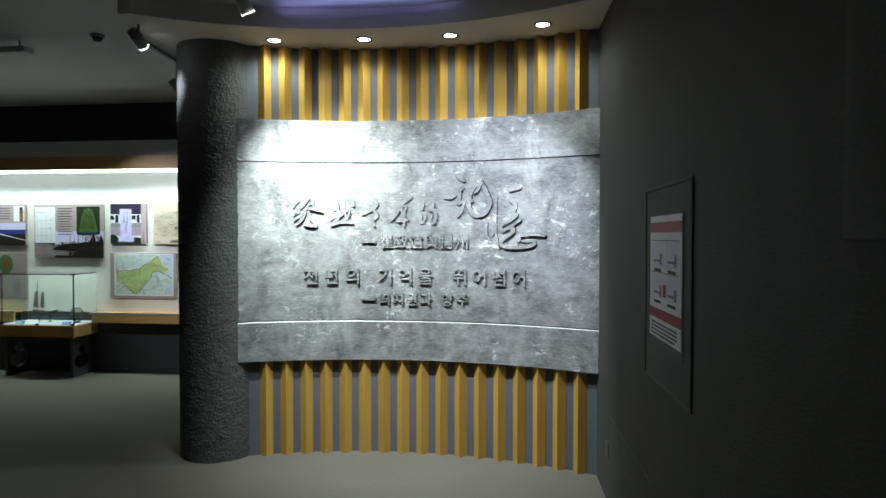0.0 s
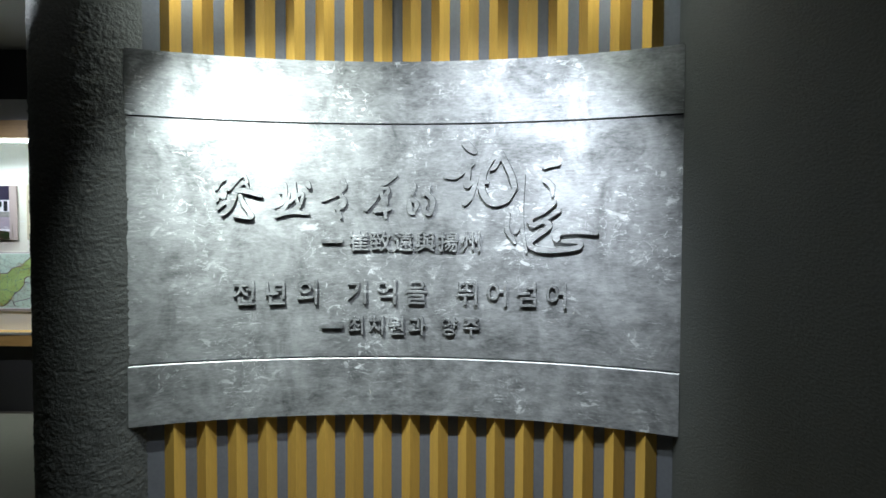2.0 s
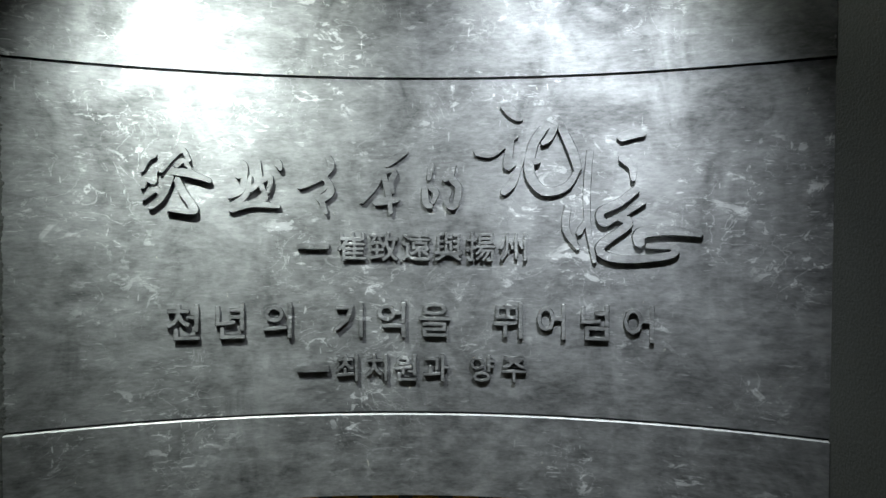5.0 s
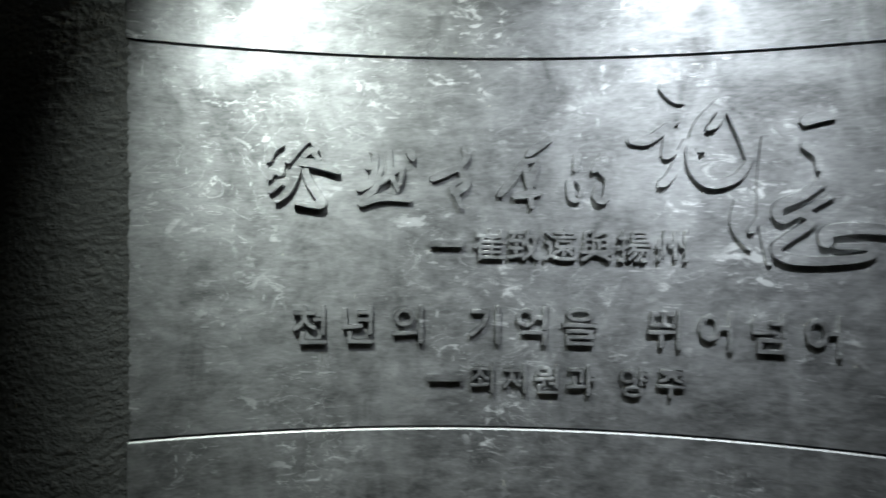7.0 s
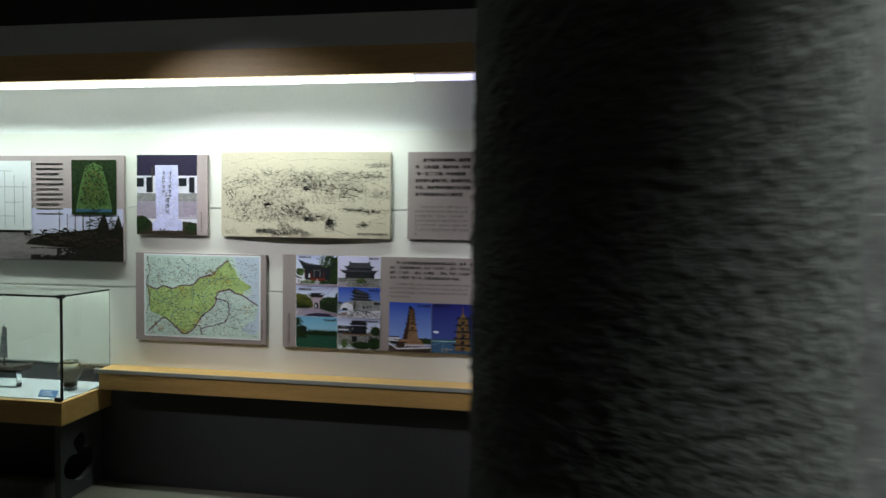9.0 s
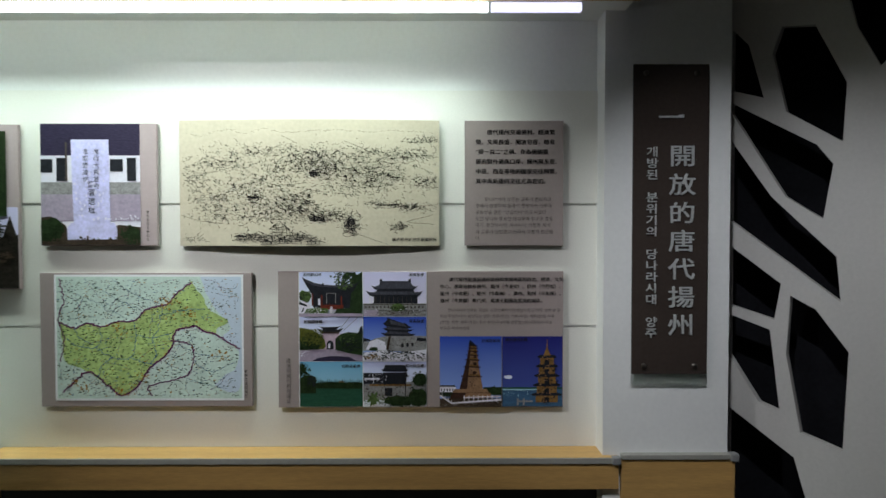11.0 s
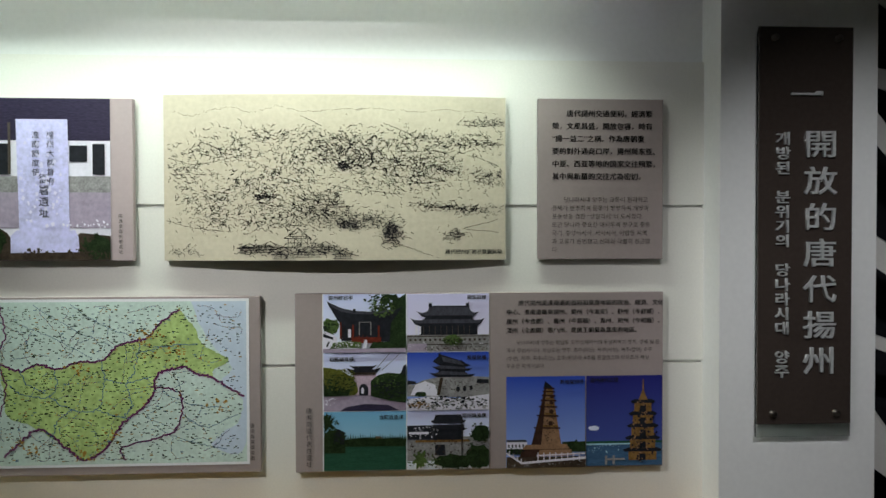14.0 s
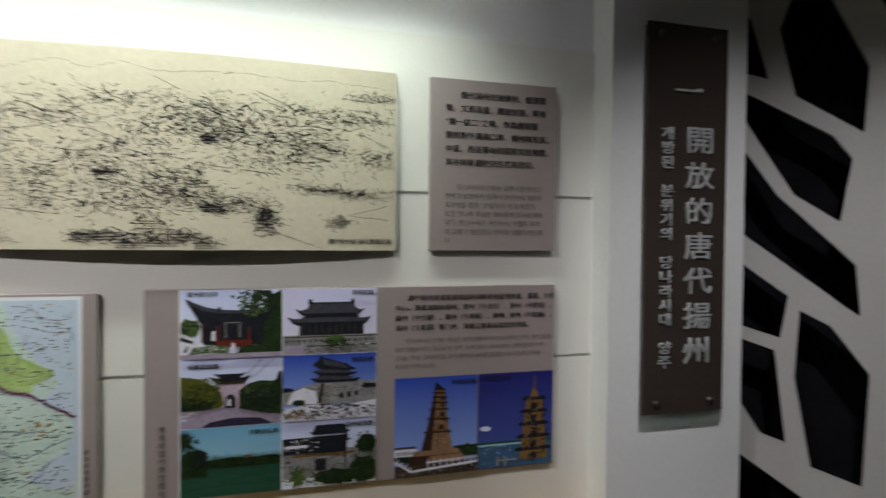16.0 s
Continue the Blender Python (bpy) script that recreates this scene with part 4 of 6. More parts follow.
# the text board
b = board("text_board", -3.032, -2.652, 1.503, 1.983, TAUPE, "taupe board with black Chinese and grey Korean text")
printed(b, "　　唐代揚州交通便利，經濟繁\n榮，文風昌盛，開放包容，時有\n“揚一益二”之稱。作為唐朝重\n要的對外通商口岸，揚州與东亚、\n中亚、西亚等地的国家交往頻繁，\n其中與新羅的交往尤為密切。", -0.149, 0.187, 0.0218, INK, 1.72, 0.05)
printed(b, "　　당나라시대 양주는 교통이 편리하고\n경제가 번영하여 문풍이 창성하여 개방과\n포용성을 겸한 “양일익이”의 도시였다.\n또한 당나라 중요한 대외무역 항구로 중동\n국가, 중앙아시아, 서아시아, 아랍등 지역\n과 교류가 빈번했고 신라와 각별히 친근했\n다.", -0.149, -0.068, 0.0176, SOFTINK, 1.42)

# the board with eight photographs
b = board("photo_board", -3.753, -2.65, 0.875, 1.404, TAUPE, "taupe board with eight photographs and printed text")
BX, BZ = 3.2015, -1.1395


def at(x0, x1, z0, z1):
    return x0 + BX, x1 + BX, z0 + BZ, z1 + BZ


XA, XB, XC = -3.670, -3.425, -3.180
photograph(b, *at(XA - 0.003, XC + 0.001, 0.8775, 1.4025), PAPER, [], "photo_ground")


def shot(x0, x1, z0, z1, ground, shapes):
    ob = photograph(b, *at(x0, x1, z0, z1), ground, shapes)
    ob.location.y = -0.0006
    return ob


shot(XA, XB - 0.002, 1.230, 1.402, SKYPALE, [
    (LEAFLIT, blob(0.09, 0.45, 0.13, 0.17, seed=10, ragged=0.4)), (LEAF, blob(0.86, 0.78, 0.30, 0.30, 30, 8, 0.5)), (LEAF, [0.74, 0.1, 1, 0.1, 1, 0.9, 0.86, 0.8, 0.78, 0.5]),
    (ROOF, [0.04, 0.885, 0.07, 0.80, 0.12, 0.68, 0.17, 0.56, 0.20, 0.50, 0.22, 0.20, 0.80, 0.18, 0.82, 0.50, 0.92, 0.70, 0.97, 0.80, 0.88, 0.73, 0.76, 0.68, 0.55, 0.655, 0.38, 0.665, 0.25, 0.71, 0.15, 0.78]),
    (GREYROOF, [0.04, 0.885, 0.12, 0.77, 0.22, 0.70, 0.36, 0.665, 0.55, 0.655, 0.76, 0.68, 0.88, 0.73, 0.76, 0.72, 0.55, 0.70, 0.38, 0.715, 0.24, 0.755, 0.13, 0.82]),
    (ROOF, rect(0.36, 0.68, 0.39, 0.75)), (PLASTERP, [0, 0.06, 0.16, 0.06, 0.17, 0.26, 0.05, 0.36, 0, 0.34]), (ROOF, [0, 0.27, 0.12, 0.22, 0.12, 0.26, 0, 0.33]), (ROOF, [0.03, 0.1, 0.055, 0.1, 0.08, 0.19, 0.06, 0.19]), (ROOF, [0, 0.40, 0.06, 0.42, 0.0, 0.47]),
    (STONE, rect(0.43, 0.30, 0.44, 0.52)), (STONE, rect(0.43, 0.515, 0.58, 0.525)), (STONE, rect(0.57, 0.30, 0.58, 0.52)), (PLASTERP, rect(0.30, 0.26, 0.335, 0.40)),
    (REDP, rect(0.34, 0.16, 0.70, 0.26)), (REDP, rect(0.35, 0.2, 0.37, 0.48)), (REDP, rect(0.66, 0.2, 0.68, 0.46)), (REDP, rect(0.20, 0.24, 0.22, 0.52)), (PLASTERP, rect(0.49, 0.08, 0.53, 0.22)),
    (LEAFLIT, [0.08, 0.07, 0.45, 0.08, 0.46, 0.18, 0.30, 0.20, 0.12, 0.17]), (LEAF, [0.55, 0.07, 1, 0.07, 1, 0.19, 0.6, 0.18]), (ROADP, rect(0, 0, 1, 0.07))]
     + dabs(LEAFLIT, 0.72, 0.78, 0.16, 0.18, 60, 0.026, 2) + dabs(LEAF, 0.72, 0.90, 0.22, 0.12, 60, 0.03, 1) + dabs(SKYPALE, 0.68, 0.85, 0.16, 0.14, 22, 0.02, 3) + dabs(REDP, 0.48, 0.24, 0.16, 0.05, 20, 0.014, 4) + dabs(PLASTERP, 0.26, 0.13, 0.18, 0.05, 34, 0.012, 5) + dabs(LEAF, 0.09, 0.44, 0.1, 0.14, 26, 0.02, 7))
shot(XB + 0.001, XC, 1.230, 1.402, SKYVIOLET, [
    (STONE, rect(0, 0, 1, 0.29)), (ROADP, rect(0, 0, 0.24, 0.14)), (ROOF, rect(0.15, 0.29, 0.86, 0.46)), (PLASTERP, rect(0.10, 0.30, 0.13, 0.46)), (PLASTERP, rect(0.15, 0.30, 0.17, 0.44)),
    (ROOF, [0.04, 0.585, 0.10, 0.47, 0.16, 0.44, 0.86, 0.44, 0.90, 0.48, 0.945, 0.58, 0.88, 0.53, 0.12, 0.53]), (GREYROOF, [0.06, 0.55, 0.12, 0.49, 0.88, 0.49, 0.92, 0.55, 0.82, 0.545, 0.76, 0.60, 0.24, 0.60, 0.18, 0.545]),
    (ROOF, rect(0.22, 0.56, 0.80, 0.62)), (ROOF, [0.12, 0.70, 0.18, 0.61, 0.24, 0.585, 0.77, 0.585, 0.82, 0.62, 0.88, 0.69, 0.80, 0.66, 0.20, 0.66]), (GREYROOF, [0.16, 0.66, 0.22, 0.625, 0.79, 0.625, 0.84, 0.66, 0.78, 0.70, 0.74, 0.79, 0.28, 0.79, 0.25, 0.70]),
    (ROOF, rect(0.27, 0.775, 0.75, 0.795)), (ROOF, [0.26, 0.77, 0.30, 0.77, 0.305, 0.85, 0.28, 0.83, 0.27, 0.86]), (ROOF, [0.72, 0.77, 0.76, 0.77, 0.75, 0.86, 0.735, 0.83, 0.715, 0.85]),
    (SOIL, rect(0.0, 0.26, 1, 0.275)), (SOIL, rect(0.24, 0.12, 1, 0.135)), (LEAFLIT, blob(0.56, 0.21, 0.14, 0.09, 20, 13, 0.4))]
     + [(BOATWOOD, rect(0.20 + 0.07 * k, 0.30, 0.206 + 0.07 * k, 0.45)) for k in range(9)] + [(SOIL, rect(0.03 + 0.06 * k, 0.19, 0.055 + 0.06 * k, 0.23)) for k in range(16)]
     + dabs(SOIL, 0.6, 0.07, 0.4, 0.06, 60, 0.014, 9) + dabs(LEAFLIT, 0.56, 0.2, 0.14, 0.08, 30, 0.02, 10) + dabs(LEAF, 0.56, 0.18, 0.13, 0.06, 24, 0.016, 12) + dabs(PLASTERP, 0.5, 0.1, 0.6, 0.1, 30, 0.012, 11))
shot(XA, XB - 0.002, 1.056, 1.228, SKYPALE, [
    (ROADP, [0, 0, 1, 0, 1, 0.14, 0.62, 0.30, 0.36, 0.30, 0, 0.27]), (NIGHTP, [0.2, 0, 0.92, 0, 0.78, 0.10, 0.50, 0.12, 0.28, 0.07]), (PINKWALL, [0.33, 0.27, 0.66, 0.27, 0.63, 0.70, 0.36, 0.70]),
    (ROOF, [0.43, 0.27, 0.54, 0.27, 0.54, 0.40, 0.515, 0.46, 0.485, 0.47, 0.455, 0.46, 0.43, 0.40]), (PLASTERP, [0.455, 0.30, 0.485, 0.30, 0.49, 0.38, 0.47, 0.41, 0.455, 0.38]),
    (ROOF, [0.27, 0.745, 0.33, 0.655, 0.64, 0.655, 0.70, 0.75, 0.62, 0.715, 0.35, 0.715]), (SOIL, rect(0.35, 0.63, 0.63, 0.665)), (ROOF, [0.31, 0.79, 0.36, 0.735, 0.60, 0.735, 0.65, 0.80, 0.60, 0.775, 0.36, 0.775]), (ROOF, rect(0.37, 0.70, 0.59, 0.745)),
    (OLIVE, [0, 0.28, 0, 0.76, 0.10, 0.74, 0.22, 0.70, 0.33, 0.60, 0.40, 0.48, 0.42, 0.34, 0.38, 0.28]), (LEAF, [0, 0.26, 0.30, 0.27, 0.33, 0.38, 0.18, 0.44, 0, 0.46]),
    (LEAF, [0.57, 0.26, 0.57, 0.52, 0.66, 0.62, 0.78, 0.66, 0.92, 0.64, 1, 0.72, 1, 0.14, 0.8, 0.18]), (INK, [0.70, 0.70, 0.93, 1, 0.936, 1, 0.708, 0.70]), (INK, [0.62, 0.70, 0.80, 1, 0.806, 1, 0.628, 0.70]), (ROOF, [0.93, 0.62, 1, 0.64, 1, 0.80, 0.97, 0.78])]
     + [(SOIL, rect(0.36 + 0.03 * k, 0.625, 0.372 + 0.03 * k, 0.67)) for k in range(9)]
     + dabs(OLIVE, 0.2, 0.55, 0.22, 0.2, 90, 0.022, 13) + dabs(LEAF, 0.18, 0.46, 0.22, 0.18, 90, 0.018, 12) + dabs(LEAFLIT, 0.78, 0.52, 0.2, 0.12, 44, 0.016, 15) + dabs(ROOF, 0.8, 0.38, 0.22, 0.16, 60, 0.022, 16) + dabs(OLIVE, 0.1, 0.70, 0.14, 0.06, 30, 0.016, 17) + dabs(PLASTERP, 0.08, 0.18, 0.1, 0.07, 18, 0.014, 18))
shot(XB + 0.001, XC, 1.056, 1.228, SKYBLUE, [
    (STONE, [0, 0.24, 1, 0.2, 1, 0.56, 0.74, 0.585, 0.42, 0.58, 0.20, 0.52, 0.08, 0.44, 0, 0.46]), (PLASTERP, [0.04, 0.26, 0.38, 0.24, 0.34, 0.44, 0.22, 0.50, 0.10, 0.44]), (ROOF, [0.0, 0.44, 0.12, 0.46, 0.10, 0.50, 0, 0.52]), (ROOF, [0.84, 0.46, 1, 0.45, 1, 0.52, 0.86, 0.53]),
    (ROOF, [0.36, 0.57, 0.72, 0.57, 0.70, 0.74, 0.40, 0.76]), (ROOF, [0.27, 0.645, 0.34, 0.58, 0.78, 0.57, 0.84, 0.62, 0.76, 0.615, 0.36, 0.635]), (GREYROOF, [0.32, 0.63, 0.40, 0.615, 0.76, 0.60, 0.72, 0.65, 0.42, 0.675]),
    (ROOF, [0.30, 0.755, 0.37, 0.69, 0.74, 0.67, 0.80, 0.715, 0.72, 0.715, 0.40, 0.74]), (GREYROOF, [0.33, 0.745, 0.40, 0.72, 0.74, 0.70, 0.70, 0.745, 0.44, 0.79]),
    (ROOF, [0.31, 0.845, 0.38, 0.78, 0.70, 0.74, 0.78, 0.77, 0.72, 0.80, 0.66, 0.865, 0.64, 0.86, 0.42, 0.96, 0.385, 1.0, 0.38, 0.93]), (GREYROOF, [0.42, 0.93, 0.44, 0.84, 0.70, 0.77, 0.64, 0.85]),
    (SOIL, [0.36, 0.26, 0.40, 0.26, 0.44, 0.56, 0.40, 0.56]), (ROOF, blob(0.62, 0.36, 0.025, 0.05, 12, 20, 0.05)), (ROOF, blob(0.70, 0.37, 0.022, 0.05, 12, 21, 0.05)), (ROOF, blob(0.78, 0.38, 0.02, 0.045, 12, 22, 0.05)),
    (PLASTERP, [0, 0, 1, 0, 1, 0.27, 0.6, 0.20, 0.3, 0.24, 0, 0.2]), (LEAF, blob(0.17, 0.28, 0.08, 0.05, seed=23))]
     + dabs(SOIL, 0.6, 0.42, 0.36, 0.12, 60, 0.012, 17) + dabs(ROOF, 0.5, 0.13, 0.6, 0.11, 110, 0.026, 19) + dabs(STONE, 0.5, 0.1, 0.6, 0.1, 60, 0.022, 18) + dabs(GOLDP, 0.16, 0.1, 0.14, 0.05, 20, 0.02, 20))
shot(XA, XB - 0.002, 0.879, 1.054, SKYTEAL, [
    (WATER, rect(0, 0, 1, 0.43)), (LEAF, [0, 0.41, 1, 0.40, 1, 0.52, 0.9, 0.55, 0.7, 0.53, 0.5, 0.56, 0.3, 0.53, 0, 0.58]), (LEAF, blob(0.14, 0.58, 0.15, 0.13, seed=23)),
    (LEAF, rect(0, 0.30, 0.26, 0.42)), (ROOF, [0.10, 0.64, 0.18, 0.71, 0.27, 0.64, 0.25, 0.62, 0.25, 0.45, 0.12, 0.45, 0.12, 0.62]), (LEAF, blob(0.05, 0.82, 0.13, 0.2, seed=24, ragged=0.7)), (BRICKP, roof(0.66, 0.53, 0.05, 0.05))]
     + [(LEAF, [0.28 + 0.03 * k, 0.5, 0.295 + 0.03 * k, 0.60 + 0.012 * (k * 7 % 4), 0.31 + 0.03 * k, 0.5]) for k in range(24)] + dabs(LEAF, 0.6, 0.5, 0.4, 0.05, 90, 0.02, 21) + dabs(LEAF, 0.06, 0.78, 0.12, 0.2, 60, 0.02, 22) + dabs(LEAF, 0.14, 0.58, 0.14, 0.12, 50, 0.022, 23))
shot(XB + 0.001, XC, 0.879, 1.054, SKYPALE, [
    (STONE, rect(0, 0.14, 1, 0.55)), (GREYROOF, rect(0, 0.5, 0.34, 0.72)), (GOLDP, rect(0.1, 0.46, 0.76, 0.50)), (ROOF, rect(0, 0.52, 0.3, 0.75)), (PLASTERP, rect(0.02, 0.6, 0.26, 0.64)), (ROOF, rect(0.32, 0.5, 0.68, 0.70)),
    (ROOF, roof(0.5, 0.66, 0.24, 0.10, 0.8)), (ROOF, roof(0.5, 0.78, 0.22, 0.15, 0.7)), (ROOF, rect(0.34, 0.24, 0.46, 0.42)), (INK, rect(0.66, 0.05, 0.675, 0.9)), (LEAF, blob(0.56, 0.13, 0.26, 0.14, seed=25)),
    (LEAF, blob(0.86, 0.2, 0.18, 0.24, seed=26)), (LEAFLIT, blob(0.16, 0.16, 0.12, 0.2, seed=27, ragged=0.6)), (LEAF, blob(0.9, 0.6, 0.12, 0.16, seed=28))]
     + dabs(SOIL, 0.4, 0.36, 0.4, 0.16, 60, 0.018, 24) + dabs(LEAF, 0.6, 0.12, 0.34, 0.12, 90, 0.022, 25) + dabs(LEAFLIT, 0.2, 0.16, 0.2, 0.14, 50, 0.018, 26) + dabs(PLASTERP, 0.2, 0.64, 0.2, 0.1, 30, 0.016, 27) + dabs(LEAF, 0.88, 0.5, 0.14, 0.3, 70, 0.022, 28) + dabs(ROOF, 0.5, 0.62, 0.2, 0.1, 30, 0.02, 29))
tower = [(BRICKP, [0.315, 0.24, 0.70, 0.24, 0.635, 0.56, 0.585, 0.88, 0.485, 0.88, 0.42, 0.56]), (SHADEBRICK, [0.315, 0.24, 0.44, 0.24, 0.475, 0.56, 0.505, 0.88, 0.485, 0.88, 0.41, 0.56])]
for k, z in enumerate((0.43, 0.565, 0.665, 0.735, 0.79, 0.835, 0.87)):
    f = (z - 0.24) / 0.64
    x0, x1 = 0.315 + 0.17 * f - 0.018, 0.70 - 0.115 * f + 0.018
    tower += [(SHADEBRICK, [x0, z - 0.004, x1, z - 0.012, x1, z + 0.006, x0, z + 0.014]), (GOLDP, [x0 + 0.14 - 0.09 * f, z + 0.014, x1 - 0.03, z + 0.008, x1 - 0.035, z + 0.03, x0 + 0.145 - 0.09 * f, z + 0.034])]
    if k < 4:
        cx, hz = (x0 + x1) / 2 + 0.045, 0.052 - 0.009 * k
        tower.append((SHADEBRICK, [cx - 0.026, z + 0.028, cx + 0.026, z + 0.026, cx + 0.026, z + 0.028 + hz * 0.8, cx, z + 0.03 + hz, cx - 0.026, z + 0.03 + hz * 0.8]))
shot(-3.128, -2.889, 0.879, 1.152, SKYBLUE, tower + [
    (ROOF, [0.47, 0.88, 0.59, 0.87, 0.54, 0.915, 0.485, 0.955, 0.475, 0.91]), (PLASTERP, rect(0, 0.20, 0.26, 0.285)), (GREYROOF, [0, 0.285, 0.26, 0.285, 0.24, 0.31, 0, 0.31]),
    (LEAF, [0.72, 0.17, 1, 0.17, 1, 0.285, 0.9, 0.28, 0.88, 0.31, 0.86, 0.285, 0.70, 0.28]), (LEAF, rect(0, 0.15, 0.3, 0.21)), (BRICKP, [0.20, 0.20, 0.80, 0.20, 0.76, 0.255, 0.24, 0.255]), (SHADEBRICK, [0.16, 0.12, 0.40, 0.12, 0.42, 0.20, 0.20, 0.20]), (BRICKP, [0.40, 0.12, 0.83, 0.13, 0.82, 0.20, 0.42, 0.20]),
    (SHADEBRICK, rect(0.18, 0.197, 0.82, 0.203)), (SOIL, rect(0, 0, 1, 0.12)), (PLASTERP, [0.19, 0.04, 1, 0.09, 1, 0.115, 0.19, 0.065]), (PLASTERP, [0.38, 0.125, 1, 0.145, 1, 0.158, 0.38, 0.14]), (PLASTERP, [0, 0.155, 0.19, 0.04, 0.19, 0.065, 0, 0.175])]
     + [(PLASTERP, rect(0.39 + 0.075 * k, 0.07, 0.403 + 0.075 * k, 0.165)) for k in range(8)] + [(ROOF, rect(0.02 + 0.045 * k, 0.225, 0.038 + 0.045 * k, 0.26)) for k in range(5)] + [(PLASTERP, [0.03 + 0.05 * k, 0.145 - 0.03 * k, 0.042 + 0.05 * k, 0.14 - 0.03 * k, 0.042 + 0.05 * k, 0.19 - 0.03 * k, 0.03 + 0.05 * k, 0.195 - 0.03 * k]) for k in range(4)]
     + dabs(SOIL, 0.54, 0.5, 0.08, 0.24, 40, 0.012, 30) + dabs(ROOF, 0.1, 0.19, 0.12, 0.03, 20, 0.016, 32) + dabs(STONE, 0.5, 0.04, 0.6, 0.03, 30, 0.012, 33))
tiers = []
for k in range(5):
    z = 0.06 + 0.135 * k
    half = 0.23 - 0.022 * k
    tiers += [(GOLDP, rect(0.74 - half * 0.8, z, 0.74 + half * 0.8, z + 0.10)), (ROOF, [0.74 - half * 1.15, z + 0.115, 0.74 - half, z + 0.095, 0.74 + half, z + 0.095, 0.74 + half * 1.15, z + 0.115, 0.74 + half * 0.8, z + 0.14, 0.74 - half * 0.8, z + 0.14]),
              (ROOF, rect(0.70, z, 0.78, z + 0.07))]
shot(-2.886, -2.653, 0.879, 1.152, SKYDEEP, [(SEAP, rect(0, 0, 1, 0.26)), (SKYPALE, blob(0.1, 0.42, 0.08, 0.03, seed=29)), (WATER, rect(0, 0.25, 1, 0.275)), (SKYTEAL, rect(0, 0.235, 0.6, 0.25))] + tiers + [
    (GOLDP, [0.68, 0.73, 0.80, 0.73, 0.75, 0.84, 0.745, 0.96, 0.735, 0.96, 0.73, 0.84]), (STONE, rect(0.24, 0.02, 0.27, 0.12)), (STONE, rect(0.34, 0.02, 0.37, 0.12)), (STONE, rect(0.24, 0.07, 0.5, 0.09))]
     + dabs(ROOF, 0.74, 0.38, 0.18, 0.34, 60, 0.02, 34) + dabs(BRICKP, 0.7, 0.38, 0.14, 0.34, 50, 0.016, 35) + dabs(SKYTEAL, 0.2, 0.2, 0.3, 0.05, 20, 0.012, 36))
for line, x, z in (("滁州醉翁亭", -3.655, 1.386), ("壽縣鼓樓", -3.247, 1.386), ("和縣鎮淮樓", -3.653, 1.205), ("鳳陽鼓樓", -3.247, 1.207), ("合肥逍遙津", -3.508, 1.033), ("楚州鎮淮樓", -3.262, 1.034),
                   ("舒城龍頭塔", -2.968, 1.131), ("揚州唐代古塔", -2.877, 1.135)):
    printed(b, line, x + BX, z + BZ, 0.0145, INK, bold=0.05, lift=0.0074)
printed(b, "　　唐代揚州是淮南道的首府和東南地區的政治、經濟、文化\n中心。淮南道轄有揚州、楚州（今淮安）、舒州（今舒城）、\n廬州（今合肥）、壽州（今壽縣）、滁州、和州（今和縣）、\n濠州（今鳳陽）等八州，是唐王朝最為富庶的地區。", -3.128 + BX, 1.366 + BZ, 0.0177, INK, 1.55, 0.03)
printed(b, "　　당나라시대 양주는 회남도 도청소재지이며 동남지역의 정치, 경제 및 문\n화의 중심지이다. 회남도는 양주, 초주(회안), 서주(서성), 여주(합비) 수주\n(수현), 저주, 화주(화현), 호주(봉양)등 8주를 관할했으며 당왕조의 제일\n부유한 지역이었다.", -3.128 + BX, 1.248 + BZ, 0.0150, SOFTINK, 1.55)
column_of(b, "唐淮南道代表性遺址", -3.712 + BX, 1.053 + BZ, 0.0198, 0.0185, INK)

# the map board
b = board("map_board", -4.67, -3.855, 0.88, 1.398, TAUPE, "taupe board with a printed green regional map")


def map_line(pts, wide, seed, wobble=0.006):
    """A wavering printed line on the unit square of the map, as ribbon pieces."""
    r = random.Random(seed)
    line = smooth_line([Vector(p) for p in pts], 10)
    line = [p + Vector((r.uniform(-wobble, wobble), r.uniform(-wobble, wobble))) for p in line]
    return [(p, q) for p, q in zip(line, line[1:])]


MW, MZ0, MZ1 = 0.712, 0.912 - 1.139, 1.384 - 1.139
MX0 = -4.606 + 4.2625


def map_xy(p):
    return MX0 + p[0] * MW, MZ0 + p[1] * (MZ1 - MZ0)


def map_poly(index, lift, pts):
    return (index, lift, [map_xy(p) for p in pts])


def ragged(pts, seed, amount=0.008):
    r = random.Random(seed)
    line = smooth_line([Vector(p) for p in pts + pts[:1]], 6)[:-1]
    return [(min(1, max(0, p.x + r.uniform(-amount, amount))), min(1, max(0, p.y + r.uniform(-amount, amount)))) for p in line]


map_mats = [PAPER, MAPPALE, MAPGREEN, MAPSEA, MAPBORDER, MAPRIVER, MAPHILL, INK, MAPLABEL]
north = [(0.02, 0.62), (0.10, 0.58), (0.17, 0.62), (0.24, 0.59), (0.33, 0.63), (0.42, 0.64), (0.48, 0.72), (0.55, 0.76), (0.60, 0.77), (0.65, 0.86), (0.73, 0.95)]
yangtze = [(0.99, 0.41), (0.92, 0.47), (0.86, 0.53), (0.80, 0.55), (0.76, 0.59), (0.69, 0.58), (0.64, 0.54), (0.62, 0.42), (0.57, 0.33), (0.50, 0.25), (0.46, 0.15), (0.40, 0.06), (0.34, 0.03), (0.28, 0.10), (0.22, 0.18), (0.16, 0.22), (0.10, 0.15), (0.03, 0.05)]
coast = [(0.73, 0.95), (0.79, 0.84), (0.82, 0.74), (0.88, 0.68), (0.93, 0.63), (0.87, 0.58)]
